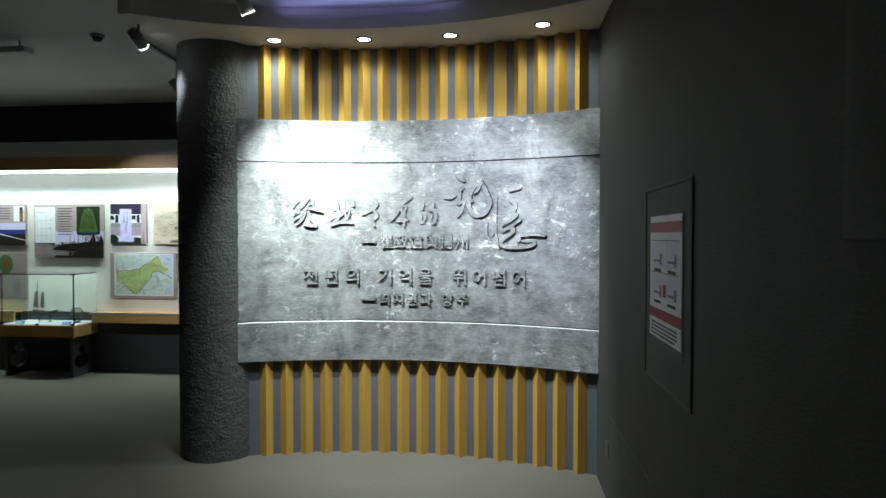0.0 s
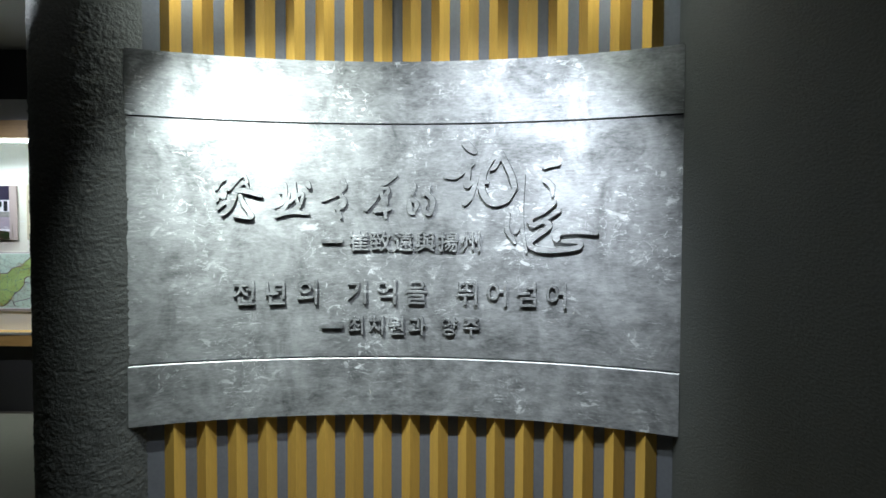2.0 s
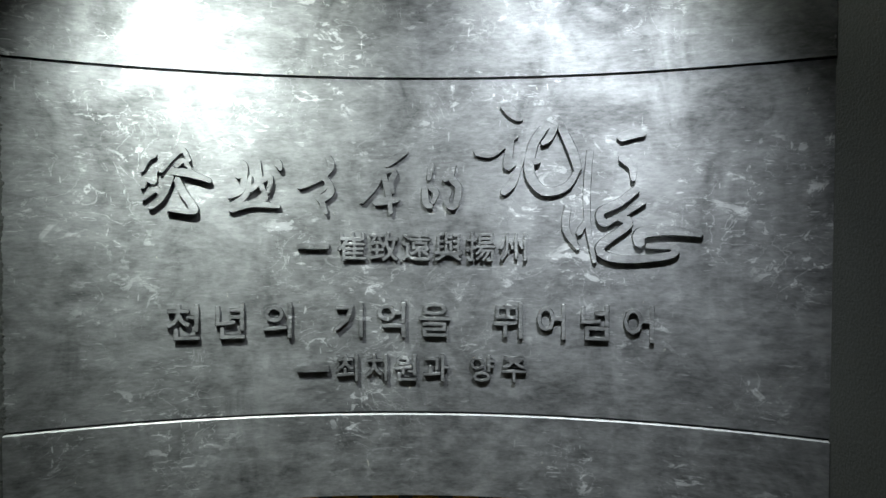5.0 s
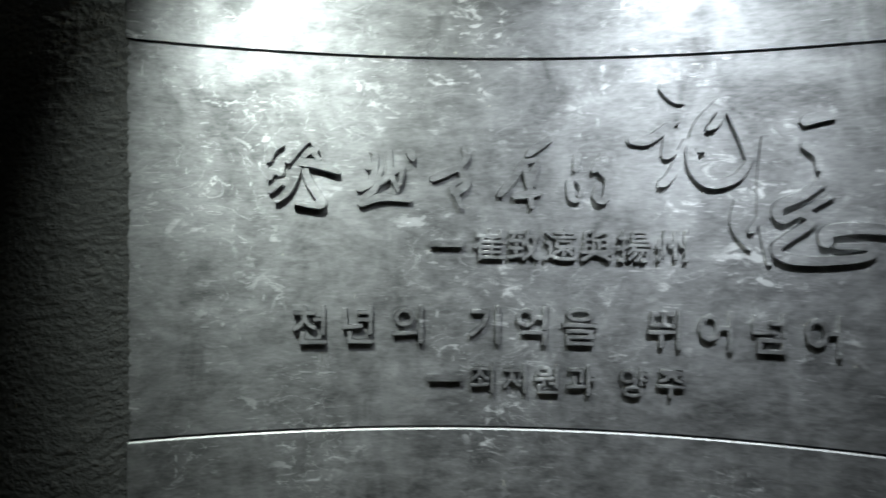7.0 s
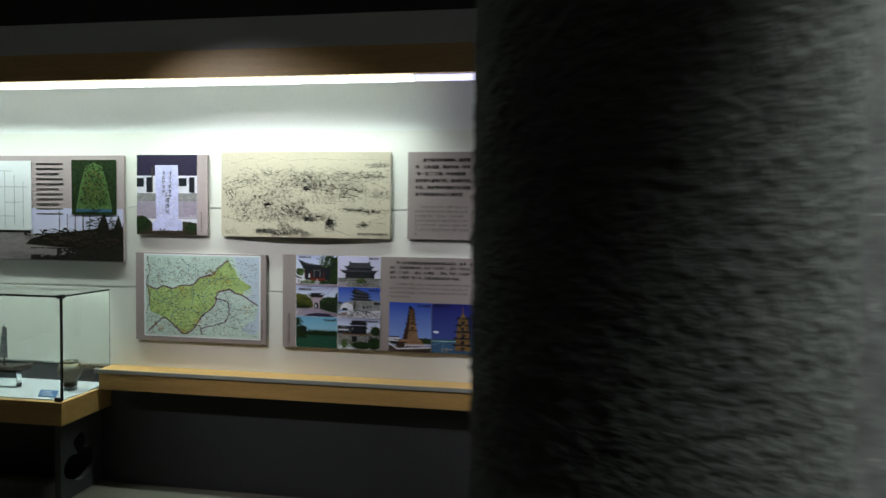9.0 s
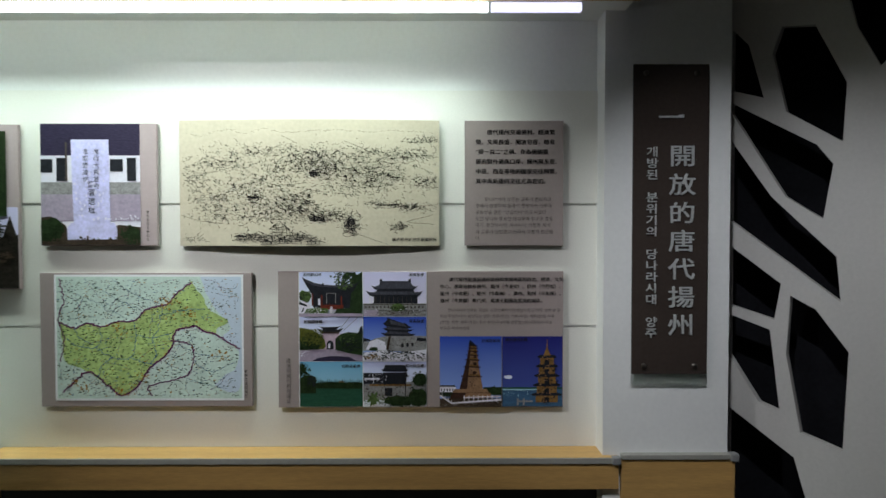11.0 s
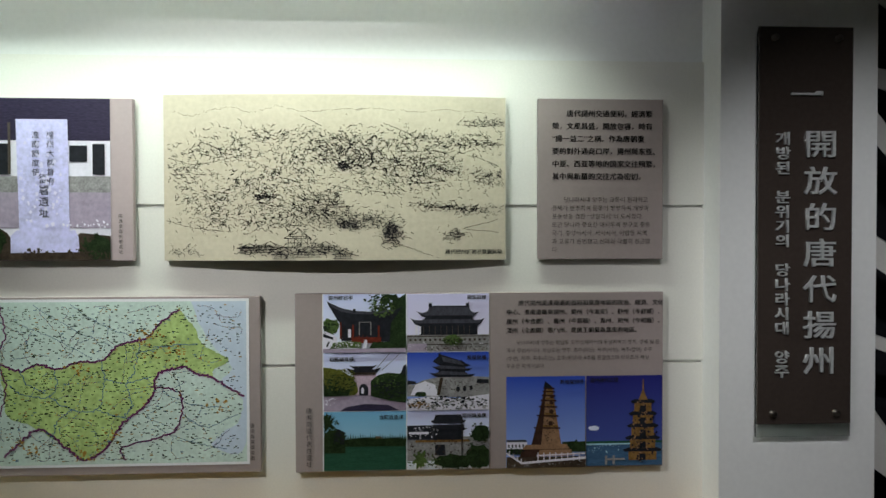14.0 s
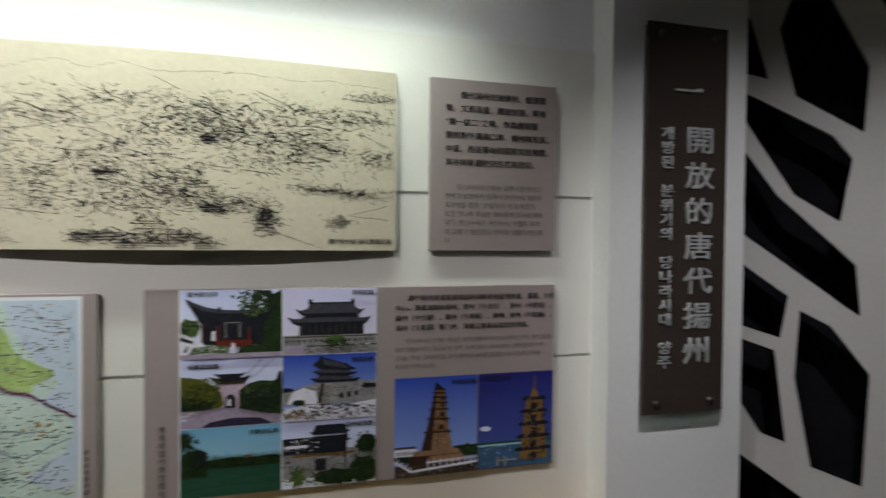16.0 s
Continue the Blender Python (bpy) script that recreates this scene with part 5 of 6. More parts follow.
polys = [(0, 0.0, [(MX0 - 0.008, MZ0 - 0.008), (MX0 + MW + 0.008, MZ0 - 0.008), (MX0 + MW + 0.008, MZ1 + 0.008), (MX0 - 0.008, MZ1 + 0.008)]),
         map_poly(1, 0.0004, [(0, 0), (1, 0), (1, 1), (0, 1)]),
         map_poly(3, 0.0008, ragged([(0.78, 1.0), (0.83, 0.80), (0.90, 0.66), (0.94, 0.58), (0.90, 0.50), (0.98, 0.40), (0.97, 0.26), (0.90, 0.18), (0.86, 0.10), (1.0, 0.12), (1.0, 1.0)], 3, 0.004)),
         map_poly(2, 0.0012, ragged(north + coast + yangtze[2:14] + [(0.14, 0.24), (0.05, 0.30), (0.03, 0.45)], 5, 0.004))]
for idx, line, wide, seed in ((4, north, 0.0055, 11), (4, yangtze, 0.0060, 12), (4, [(0.02, 0.98), (0.04, 0.80), (0.01, 0.66), (0.04, 0.5), (0.02, 0.3)], 0.004, 13),
                              (4, [(0.62, 0.47), (0.70, 0.46), (0.74, 0.40), (0.73, 0.26), (0.70, 0.19), (0.62, 0.15), (0.50, 0.10), (0.51, 0.03)], 0.0045, 14),
                              (5, [(0.22, 0.62), (0.24, 0.5), (0.21, 0.42), (0.10, 0.44), (0.05, 0.5)], 0.0022, 15), (5, [(0.42, 0.64), (0.43, 0.50), (0.40, 0.34), (0.30, 0.34), (0.21, 0.42)], 0.0022, 16),
                              (5, [(0.57, 0.74), (0.55, 0.58), (0.52, 0.48), (0.54, 0.36), (0.50, 0.28)], 0.0022, 17), (5, [(0.40, 0.34), (0.46, 0.30), (0.53, 0.28)], 0.0022, 18),
                              (5, [(0.30, 0.34), (0.24, 0.26), (0.22, 0.14)], 0.0022, 19), (5, [(0.43, 0.52), (0.52, 0.5), (0.62, 0.54)], 0.0022, 20), (5, [(0.56, 0.68), (0.66, 0.72), (0.80, 0.74)], 0.0022, 21),
                              (5, [(0.10, 0.58), (0.12, 0.5), (0.20, 0.44)], 0.0022, 22), (5, [(0.05, 0.9), (0.2, 0.8), (0.38, 0.66)], 0.0014, 23), (5, [(0.15, 0.98), (0.3, 0.84), (0.46, 0.72)], 0.0014, 24),
                              (5, [(0.3, 0.98), (0.42, 0.86), (0.56, 0.78)], 0.0014, 25), (5, [(0.66, 0.44), (0.78, 0.36), (0.92, 0.34)], 0.0016, 26), (5, [(0.74, 0.3), (0.84, 0.22), (0.96, 0.3)], 0.0016, 27),
                              (5, [(0.60, 0.3), (0.66, 0.2), (0.8, 0.12), (0.92, 0.08)], 0.0014, 28)):
    for k, (p, q) in enumerate(map_line(line, wide, seed)):
        a, c = Vector(map_xy(p)), Vector(map_xy(q))
        d = (c - a)
        if d.length < 1e-5:
            continue
        side = Vector((-d.y, d.x)).normalized() * wide / 2
        d = d.normalized() * wide * 0.3
        polys.append((idx, 0.0016 + 0.00001 * (k % 7) + 0.0001 * (seed % 5), [tuple(a - side - d), tuple(c - side + d), tuple(c + side + d), tuple(a + side - d)]))
r = random.Random(31)
for k in range(64):
    a = Vector((r.uniform(0.02, 0.9), r.uniform(0.05, 0.95)))
    t = r.uniform(0, 6.3)
    line = [tuple(a)]
    for _ in range(3):
        t += r.uniform(-0.7, 0.7)
        a = a + Vector((math.cos(t), math.sin(t) * 1.3)) * r.uniform(0.03, 0.07)
        line.append((min(0.98, max(0.02, a.x)), min(0.97, max(0.03, a.y))))
    for p, q in map_line(line, 0.001, 100 + k, 0.003):
        c, d = Vector(map_xy(p)), Vector(map_xy(q))
        if (d - c).length < 1e-5:
            continue
        side = Vector((-(d - c).y, (d - c).x)).normalized() * 0.0007
        polys.append((r.choice((4, 5, 5, 6)), 0.00145 + 0.000002 * k, [tuple(c - side), tuple(d - side), tuple(d + side), tuple(c + side)]))
for k in range(1800):
    p = Vector(map_xy((r.uniform(0.01, 0.98 if r.random() < 0.8 else 0.8), r.uniform(0.02, 0.98))))
    w, h, idx = r.uniform(0.0012, 0.0046), r.uniform(0.0008, 0.0015), 7 if r.random() < 0.45 else r.choice((8, 8, 8, 5, 6))
    polys.append((idx, 0.0022 + 0.000002 * k, [(p.x - w, p.y - h), (p.x + w, p.y - h), (p.x + w, p.y + h), (p.x - w, p.y + h)]))
for k in range(150):
    c = r.choice(((0.60, 0.80), (0.35, 0.07), (0.12, 0.12), (0.70, 0.68), (0.34, 0.58), (0.88, 0.34), (0.46, 0.18)))
    p = Vector(map_xy((min(0.97, c[0] + r.gauss(0, 0.03)), max(0.03, c[1] + r.gauss(0, 0.03)))))
    w, h = r.uniform(0.002, 0.006), r.uniform(0.0015, 0.005)
    polys.append((6, 0.0020 + 0.000002 * k, [(p.x - w, p.y), (p.x, p.y - h), (p.x + w, p.y), (p.x, p.y + h)]))
flat_mesh("map_print", b, map_mats, polys)
column_of(b, "唐淮南道疆域圖", 0.386, -0.125, 0.0160, 0.0135, INK)

# the bowed ink drawing
DRAW_BOW = 0.028
b = board("drawing_board", -4.127, -3.13, 1.503, 1.983, PARCHMENT, "bowed parchment board with an ink landscape drawing", DRAW_BOW)
r = random.Random(77)
verts, faces = [], []


def ink(p, q, wide):
    """One short pen line on the bowed sheet, between two places in its unit square."""
    pts = []
    d = Vector((q[0] - p[0], (q[1] - p[1]) * 0.48))
    if d.length < 1e-6:
        return
    s = Vector((-d.y, d.x)).normalized() * wide / 2
    for f, sign, k in ((p, 1, 1.0), (p, -1, 1.0), (q, -1, 0.45), (q, 1, 0.45)):
        x, z = (f[0] - 0.5) * 0.997 + s.x * sign * k, (f[1] - 0.5) * 0.48 + s.y * sign * k
        x, z = max(-0.495, min(0.495, x)), max(-0.238, min(0.238, z))
        pts.append((x, -0.0224 - DRAW_BOW * math.cos(math.pi * x / 0.997) - 0.0004 - 0.0003 * r.random(), z))
    start = len(verts)
    verts.extend(pts)
    faces.append((start, start + 1, start + 2, start + 3))


def scribble(cx, cz, sx, sz, count, size, wide):
    """Tufts of foliage and rooftops: short curved pen lines round one place."""
    for _ in range(count):
        x, z = r.gauss(cx, sx), r.gauss(cz, sz)
        if not (0.01 < x < 0.99 and 0.03 < z < 0.93):
            continue
        a = r.choice((r.gauss(0.1, 0.35), r.gauss(1.4, 0.5), r.gauss(-0.5, 0.4)))
        n = r.choice((1, 2, 2, 3))
        step = size * r.uniform(0.4, 1.2)
        for _ in range(n):
            q = (x + step * math.cos(a), z + 1.8 * step * math.sin(a))
            ink((x, z), q, wide * r.uniform(0.5, 1.5))
            x, z = q
            a += r.uniform(-1.2, 1.2)


for cx, cz, sx, sz, count in ((0.53, 0.66, 0.07, 0.07, 520), (0.40, 0.60, 0.07, 0.07, 260), (0.66, 0.58, 0.08, 0.06, 360), (0.77, 0.55, 0.06, 0.06, 320), (0.45, 0.33, 0.05, 0.05, 380), (0.55, 0.24, 0.06, 0.035, 260), (0.26, 0.45, 0.07, 0.07, 300),
                              (0.13, 0.33, 0.05, 0.06, 220), (0.05, 0.55, 0.04, 0.06, 160), (0.16, 0.66, 0.06, 0.03, 150), (0.33, 0.26, 0.07, 0.05, 220), (0.90, 0.72, 0.06, 0.03, 170), (0.93, 0.84, 0.04, 0.015, 90), (0.95, 0.50, 0.04, 0.03, 110),
                              (0.80, 0.33, 0.05, 0.012, 110), (0.91, 0.30, 0.05, 0.015, 110), (0.30, 0.75, 0.10, 0.03, 160), (0.72, 0.72, 0.08, 0.04, 200), (0.20, 0.22, 0.12, 0.03, 130), (0.66, 0.17, 0.02, 0.05, 110), (0.84, 0.15, 0.02, 0.02, 60), (0.05, 0.05, 0.03, 0.015, 40), (0.60, 0.43, 0.12, 0.03, 120)):
    scribble(cx, cz, sx, sz, count, 0.009, 0.0015)


def pen_path(pts, wide, wobble=0.004, seed=1):
    q = random.Random(seed)
    line = [p + Vector((q.uniform(-wobble, wobble), q.uniform(-wobble, wobble))) for p in smooth_line([Vector(p) for p in pts], 9)]
    for p, s in zip(line, line[1:]):
        if q.random() < 0.88:
            ink(p, s, wide)


pen_path([(0.03, 0.90), (0.08, 0.87), (0.13, 0.90), (0.20, 0.92), (0.26, 0.89), (0.33, 0.93), (0.40, 0.90), (0.52, 0.91), (0.62, 0.92), (0.72, 0.90), (0.80, 0.915), (0.90, 0.91), (0.98, 0.90)], 0.0009, 0.006, 2)
for k, pts in enumerate(([(0.64, 0.83), (0.70, 0.78), (0.74, 0.74)], [(0.40, 0.87), (0.46, 0.81)], [(0.22, 0.67), (0.28, 0.58), (0.32, 0.52), (0.40, 0.47)], [(0.01, 0.24), (0.08, 0.20), (0.2, 0.17)], [(0.28, 0.38), (0.34, 0.32), (0.38, 0.26)],
                         [(0.66, 0.11), (0.72, 0.07), (0.80, 0.01)], [(0.87, 0.19), (0.98, 0.25)], [(0.87, 0.19), (0.98, 0.17)], [(0.68, 0.66), (0.83, 0.65), (0.83, 0.50), (0.70, 0.46)], [(0.42, 0.48), (0.55, 0.43), (0.70, 0.40)],
                         [(0.72, 0.35), (0.80, 0.32), (0.86, 0.34)], [(0.05, 0.45), (0.12, 0.40)], [(0.01, 0.62), (0.10, 0.58), (0.2, 0.62)], [(0.90, 0.64), (0.98, 0.58)])):
    pen_path(pts, 0.0016, 0.003, 40 + k)


def pavilion(cx, cz, half, height):
    """A small pen-drawn hall with a swept roof."""
    for a, c in (((-1, 0.45), (-0.6, 0.62)), ((-0.6, 0.62), (0, 1)), ((0, 1), (0.6, 0.62)), ((0.6, 0.62), (1, 0.45)), ((-1, 0.45), (1, 0.45)), ((-0.7, 0.45), (-0.7, 0)), ((0.7, 0.45), (0.7, 0)), ((-0.25, 0.45), (-0.25, 0)),
                 ((0.25, 0.45), (0.25, 0)), ((-0.9, 0), (0.9, 0)), ((-0.4, 0.62), (-0.2, 0.85)), ((0.4, 0.62), (0.2, 0.85)), ((-0.6, 0.55), (0.6, 0.55)), ((-0.7, 0.22), (0.7, 0.22))):
        ink((cx + a[0] * half, cz + a[1] * height), (cx + c[0] * half, cz + c[1] * height), 0.0022)


for cx, cz, half, height in ((0.39, 0.08, 0.032, 0.09), (0.31, 0.05, 0.035, 0.05), (0.25, 0.05, 0.03, 0.04), (0.47, 0.05, 0.03, 0.05), (0.52, 0.01, 0.025, 0.04), (0.35, 0.01, 0.03, 0.04), (0.42, 0.02, 0.035, 0.05), (0.66, 0.12, 0.018, 0.06), (0.66, 0.17, 0.014, 0.05),
                             (0.29, 0.37, 0.02, 0.03), (0.53, 0.20, 0.02, 0.03), (0.52, 0.56, 0.012, 0.03)):
    pavilion(cx, cz, half * 1.25, height * 1.3)
    scribble(cx, cz + height * 0.3, half * 0.9, height * 0.45, 44, 0.009, 0.0022)
me = bpy.data.meshes.new("pen_drawing")
me.from_pydata(verts, [], faces)
me.materials.append(INK)
ob = new("pen_drawing", me)
ob.parent = b
tagged(ob, "fine black pen lines", kind="stuff")
bm = text_bmesh("唐代揚州城池示意圖試稿", 0.0155, 0, 0.0002, resolution=1)
for v in bm.verts:
    x = 0.318 + v.co.x
    v.co = Vector((x, -0.0235 - DRAW_BOW * math.cos(math.pi * x / 0.997), -0.222 + v.co.y))
part("caption", bm, INK, b)

# the lakeside board and its neighbours
b = board("photo_board", -5.63, -4.745, 1.335, 1.968, MAUVE, "photo board with a plan, a bronze bell and a lakeside photo", 0)
photograph(b, -0.440, 0.440, -0.312, 0.0, DUSK, [
    (SKYVIOLET, rect(0.30, 0.5, 1, 1)), (MAUVE, rect(0, 0.62, 0.3, 1)), (BANK, [0.26, 0.30, 1, 0.18, 1, 0.66, 0.9, 0.60, 0.8, 0.62, 0.62, 0.55, 0.45, 0.52, 0.3, 0.40]), (BANK, rect(0.3, 0, 1, 0.24)),
    (DUSK, rect(0.2, 0.10, 0.5, 0.22)), (BANK, [0.80, 0.6, 0.90, 0.6, 0.86, 0.95]), (BANK, [0.93, 0.6, 1, 0.6, 0.965, 0.9]), (BANK, rect(0.52, 0.5, 0.525, 0.95)), (BANK, rect(0.58, 0.5, 0.585, 0.9)), (BANK, rect(0.64, 0.5, 0.646, 0.98)), (BANK, rect(0.70, 0.5, 0.706, 0.9)), (BANK, rect(0.75, 0.5, 0.756, 0.96))]
    + dabs(BANK, 0.65, 0.5, 0.4, 0.12, 160, 0.022, 50) + dabs(SOIL, 0.7, 0.4, 0.3, 0.16, 120, 0.02, 51) + dabs(BANK, 0.85, 0.7, 0.12, 0.16, 60, 0.02, 52) + dabs(DUSK, 0.35, 0.16, 0.3, 0.1, 50, 0.02, 53))
photograph(b, -0.425, -0.165, -0.135, 0.285, PAPER, [(GREYPRINT, rect(0.1, 0.1, 0.11, 0.9)), (GREYPRINT, rect(0.3, 0.05, 0.31, 0.85)), (GREYPRINT, rect(0.55, 0.08, 0.56, 0.8)), (GREYPRINT, rect(0.78, 0.05, 0.79, 0.7)),
             (GREYPRINT, rect(0.1, 0.62, 0.9, 0.625)), (GREYPRINT, rect(0.3, 0.4, 0.8, 0.405)), (GREYPRINT, rect(0.1, 0.2, 0.6, 0.205)), (GREYPRINT, rect(0.1, 0.85, 0.5, 0.855))], "plan_print").location.y = -0.0045
photograph(b, 0.105, 0.400, -0.035, 0.290, LEAF, [(BELLP, [0.1, 0.10, 0.9, 0.10, 0.80, 0.55, 0.68, 0.88, 0.5, 0.95, 0.32, 0.88, 0.2, 0.55]), (LEAFLIT, [0.2, 0.2, 0.8, 0.2, 0.72, 0.55, 0.62, 0.8, 0.38, 0.8, 0.28, 0.55]), (SEAP, rect(0.1, 0.05, 0.9, 0.10))]
           + dabs(LEAF, 0.5, 0.5, 0.36, 0.4, 140, 0.03, 54) + dabs(BELLP, 0.5, 0.45, 0.3, 0.36, 120, 0.026, 55) + dabs(GOLDP, 0.5, 0.5, 0.24, 0.3, 50, 0.016, 56), "bell_photo").location.y = -0.0045
for k in range(11):
    box_part("text_bar", b, -0.135, 0.045 - 0.03 * (k % 3 == 2), FRONT - 0.001, FRONT + 0.0005, 0.262 - 0.030 * k, 0.270 - 0.030 * k, SOFTINK if k > 4 else INK)
b = board("photo_board", -6.55, -5.735, 1.487, 1.972, MAUVE, "photo board with a dark evening view")
photograph(b, -0.40, 0.40, -0.24, 0.02, BANK, [(SKYVIOLET, rect(0, 0.62, 1, 1)), (SKYDEEP, rect(0, 0.5, 1, 0.7)), (PLASTERP, [0.55, 0.5, 1, 0.2, 1, 0.23, 0.57, 0.53])])
photograph(b, 0.25, 0.385, 0.04, 0.225, PAPER, [(GOLDP, rect(0.55, 0, 0.9, 0.9)), (ROOF, rect(0.6, 0.6, 0.8, 0.9))])
for k in range(5):
    box_part("text_bar", b, -0.1, 0.2, FRONT - 0.001, FRONT + 0.0005, 0.19 - 0.03 * k, 0.198 - 0.03 * k, SOFTINK)
b = board("photo_board", -6.55, -5.74, 0.845, 1.395, TAUPE, "taupe board with a picture of a bronze drum")
photograph(b, 0.04, 0.24, 0.02, 0.26, TAUPE, [(BELLP, blob(0.5, 0.5, 0.48, 0.48, 30, 50, 0.03)), (GOLDP, blob(0.55, 0.55, 0.3, 0.3, 26, 51, 0.3))])
photograph(b, 0.20, 0.36, -0.24, -0.02, TAUPE, [(GREYPRINT, blob(0.5, 0.5, 0.4, 0.48, 26, 52, 0.1))])

# ---- acrylic sign on the pier ----
sign = thing("wall_sign", (-2.278, 6.487, 1.60), "brown acrylic sign with silver letters on clear backing", "sign")
box_part("clear_backing", sign, -0.137, 0.145, -0.017, -0.011, -0.612, 0.560, ACRYLIC, 0.001, "clear acrylic sheet")
box_part("face", sign, -0.139, 0.139, -0.027, -0.020, -0.572, 0.570, BROWN, 0.001)
for sx in (-0.095, 0.092):
    for sz in (-0.540, 0.537):
        stud = part("stud", cylinder(bmesh.new(), (sx, -0.037, sz), (sx, -0.001, sz), 0.0095, 0.0095), BRONZE, sign, "dark bronze stand-off stud", True)


def sign_letters(chars, x, z, pitch, size, squeeze):
    for i, ch in enumerate(chars):
        if ch == " ":
            continue
        bm = text_bmesh(ch, size, 0.006, size * 0.006, 0, align="CENTER")
        my = (min(v.co.y for v in bm.verts) + max(v.co.y for v in bm.verts)) / 2
        for v in bm.verts:
            v.co = Vector((x + v.co.x * squeeze, -0.0305 - v.co.z, z - i * pitch + v.co.y - my))
        part("letter", bm, SILVER, sign)


sign_letters("開放的唐代揚州", 0.042, 0.234, 0.1037, 0.084, 1.2)
sign_letters("개방된 분위기의 당나라시대 양주", -0.069, 0.250, 0.0418, 0.040, 1.22)
bm = bmesh.new()
box(bm, -0.046, 0.046, -0.034, -0.0275, 0.374, 0.3805, 0.001)
box(bm, 0.026, 0.046, -0.0345, -0.0276, 0.377, 0.385, 0.001)
part("letter", bm, SILVER, sign)

# ---- display case ----
CX0, CX1, CY0, CZ0, CZ1 = -5.74, -4.855, 6.205, 0.596, 1.172
case = thing("display_case", ((CX0 + CX1) / 2, 6.40, 0), "glass display case on an oak-edged table with trefoil cut-outs", "display case")
hw, f, k = (CX1 - CX0) / 2, CY0 - 6.40, Y_WALL - 0.016 - 6.40
for name, x0, x1, y0, y1 in (("front_pane", -hw, hw, f, f + 0.008), ("side_pane", hw - 0.008, hw, f + 0.009, k), ("side_pane", -hw, -hw + 0.008, f + 0.009, k)):
    pane = box_part(name, case, x0, x1, y0, y1, CZ0 + 0.002, CZ1 - 0.009, GLASS, 0.0, "clear greenish glass pane")
    pane.visible_shadow = False
pane = box_part("top_pane", case, -hw, hw, f, k, CZ1 - 0.0085, CZ1, GLASS)
pane.visible_shadow = False
for sx in (-hw + 0.004, hw - 0.004):
    box_part("edge_bead", case, sx - 0.0045, sx + 0.0045, f - 0.003, f - 0.0005, CZ0, CZ1, BLACK)
    box_part("clip", case, sx - 0.02, sx + 0.012, f - 0.008, f + 0.02, CZ1 - 0.016, CZ1 + 0.006, BLACK, 0.002)
for sx in (-hw + 0.01, 0.0, hw - 0.02):
    box_part("clip", case, sx - 0.018, sx + 0.018, f - 0.012, f - 0.001, CZ0 - 0.004, CZ0 + 0.022, BLACK, 0.002)
box_part("edge_bead", case, -hw, hw, f - 0.003, f - 0.0005, CZ1 - 0.010, CZ1 + 0.001, BLACK)
box_part("bed", case, -hw + 0.01, hw - 0.01, f + 0.01, k, CZ0, CZ0 + 0.006, CASEBED)
box_part("oak_top", case, -hw - 0.06, hw + 0.012, f - 0.02, k, 0.466, CZ0 - 0.001, OAK, 0.003, "light oak rim")


def trefoil_panel(bm, y0, y1, z0, z1, thick):
    """An upright side panel in y and z with a cloud-shaped hole."""
    cy, cz, r = (y0 + y1) / 2, z0 + (z1 - z0) * 0.45, (z1 - z0) * 0.15
    hole = []
    for a0, oy, oz in ((-20, 1.0, -0.5), (40, 0.0, 1.0), (120, -1.0, -0.5)):
        for i in range(11):
            a = radians(a0 - 60 + 18 * i)
            hole.append((cy + r * (oy * 0.95 + math.cos(a)), cz + r * (oz * 1.05 + math.sin(a))))
    hole += [(cy - r * 0.35, cz - r * 1.9), (cy + r * 0.35, cz - r * 1.9)]
    edges = []
    for loop in ([(y0, z0), (y1, z0), (y1, z1), (y0, z1)], hole):
        vs = [bm.verts.new((0, y, z)) for y, z in loop]
        edges += [bm.edges.new((p, q)) for p, q in zip(vs, vs[1:] + vs[:1])]
    made = bmesh.ops.triangle_fill(bm, use_beauty=True, use_dissolve=False, edges=edges)
    inside = []
    for fc in [g for g in made["geom"] if isinstance(g, bmesh.types.BMFace)]:
        c = fc.calc_center_median()
        hit = False
        for (s0, q0), (s1, q1) in zip(hole, hole[1:] + hole[:1]):
            if (q0 > c.z) != (q1 > c.z) and c.y < (s1 - s0) * (c.z - q0) / (q1 - q0) + s0:
                hit = not hit
        if hit:
            inside.append(fc)
    bmesh.ops.delete(bm, geom=inside, context="FACES_ONLY")
    made = bmesh.ops.extrude_face_region(bm, geom=bm.faces[:])
    bmesh.ops.translate(bm, verts=[g for g in made["geom"] if isinstance(g, bmesh.types.BMVert)], vec=(thick, 0, 0))
    bmesh.ops.recalc_face_normals(bm, faces=bm.faces[:])
    return bm


for sx in (-hw - 0.02, hw - 0.10):
    ob = part("side_panel", trefoil_panel(bmesh.new(), f + 0.06, k, 0.0, 0.465, 0.035), SIDEGREY, case, "dark grey panel with a trefoil cut-out")
    ob.location.x = sx
box_part("back_panel", case, -hw + 0.02, hw - 0.105, k - 0.02, k, 0.0, 0.465, BLACK)
box_part("apron", case, -hw + 0.02, hw - 0.105, f + 0.06, f + 0.09, 0.40, 0.465, BLACK)


def lathe(bm, profile, segments=28):
    rings = [[bm.verts.new((r * math.cos(2 * math.pi * i / segments), r * math.sin(2 * math.pi * i / segments), z)) for i in range(segments)] for r, z in profile]
    for p, q in zip(rings, rings[1:]):
        for i in range(segments):
            bm.faces.new((p[i], p[(i + 1) % segments], q[(i + 1) % segments], q[i]))
    bm.faces.new(rings[0][::-1])
    return bm


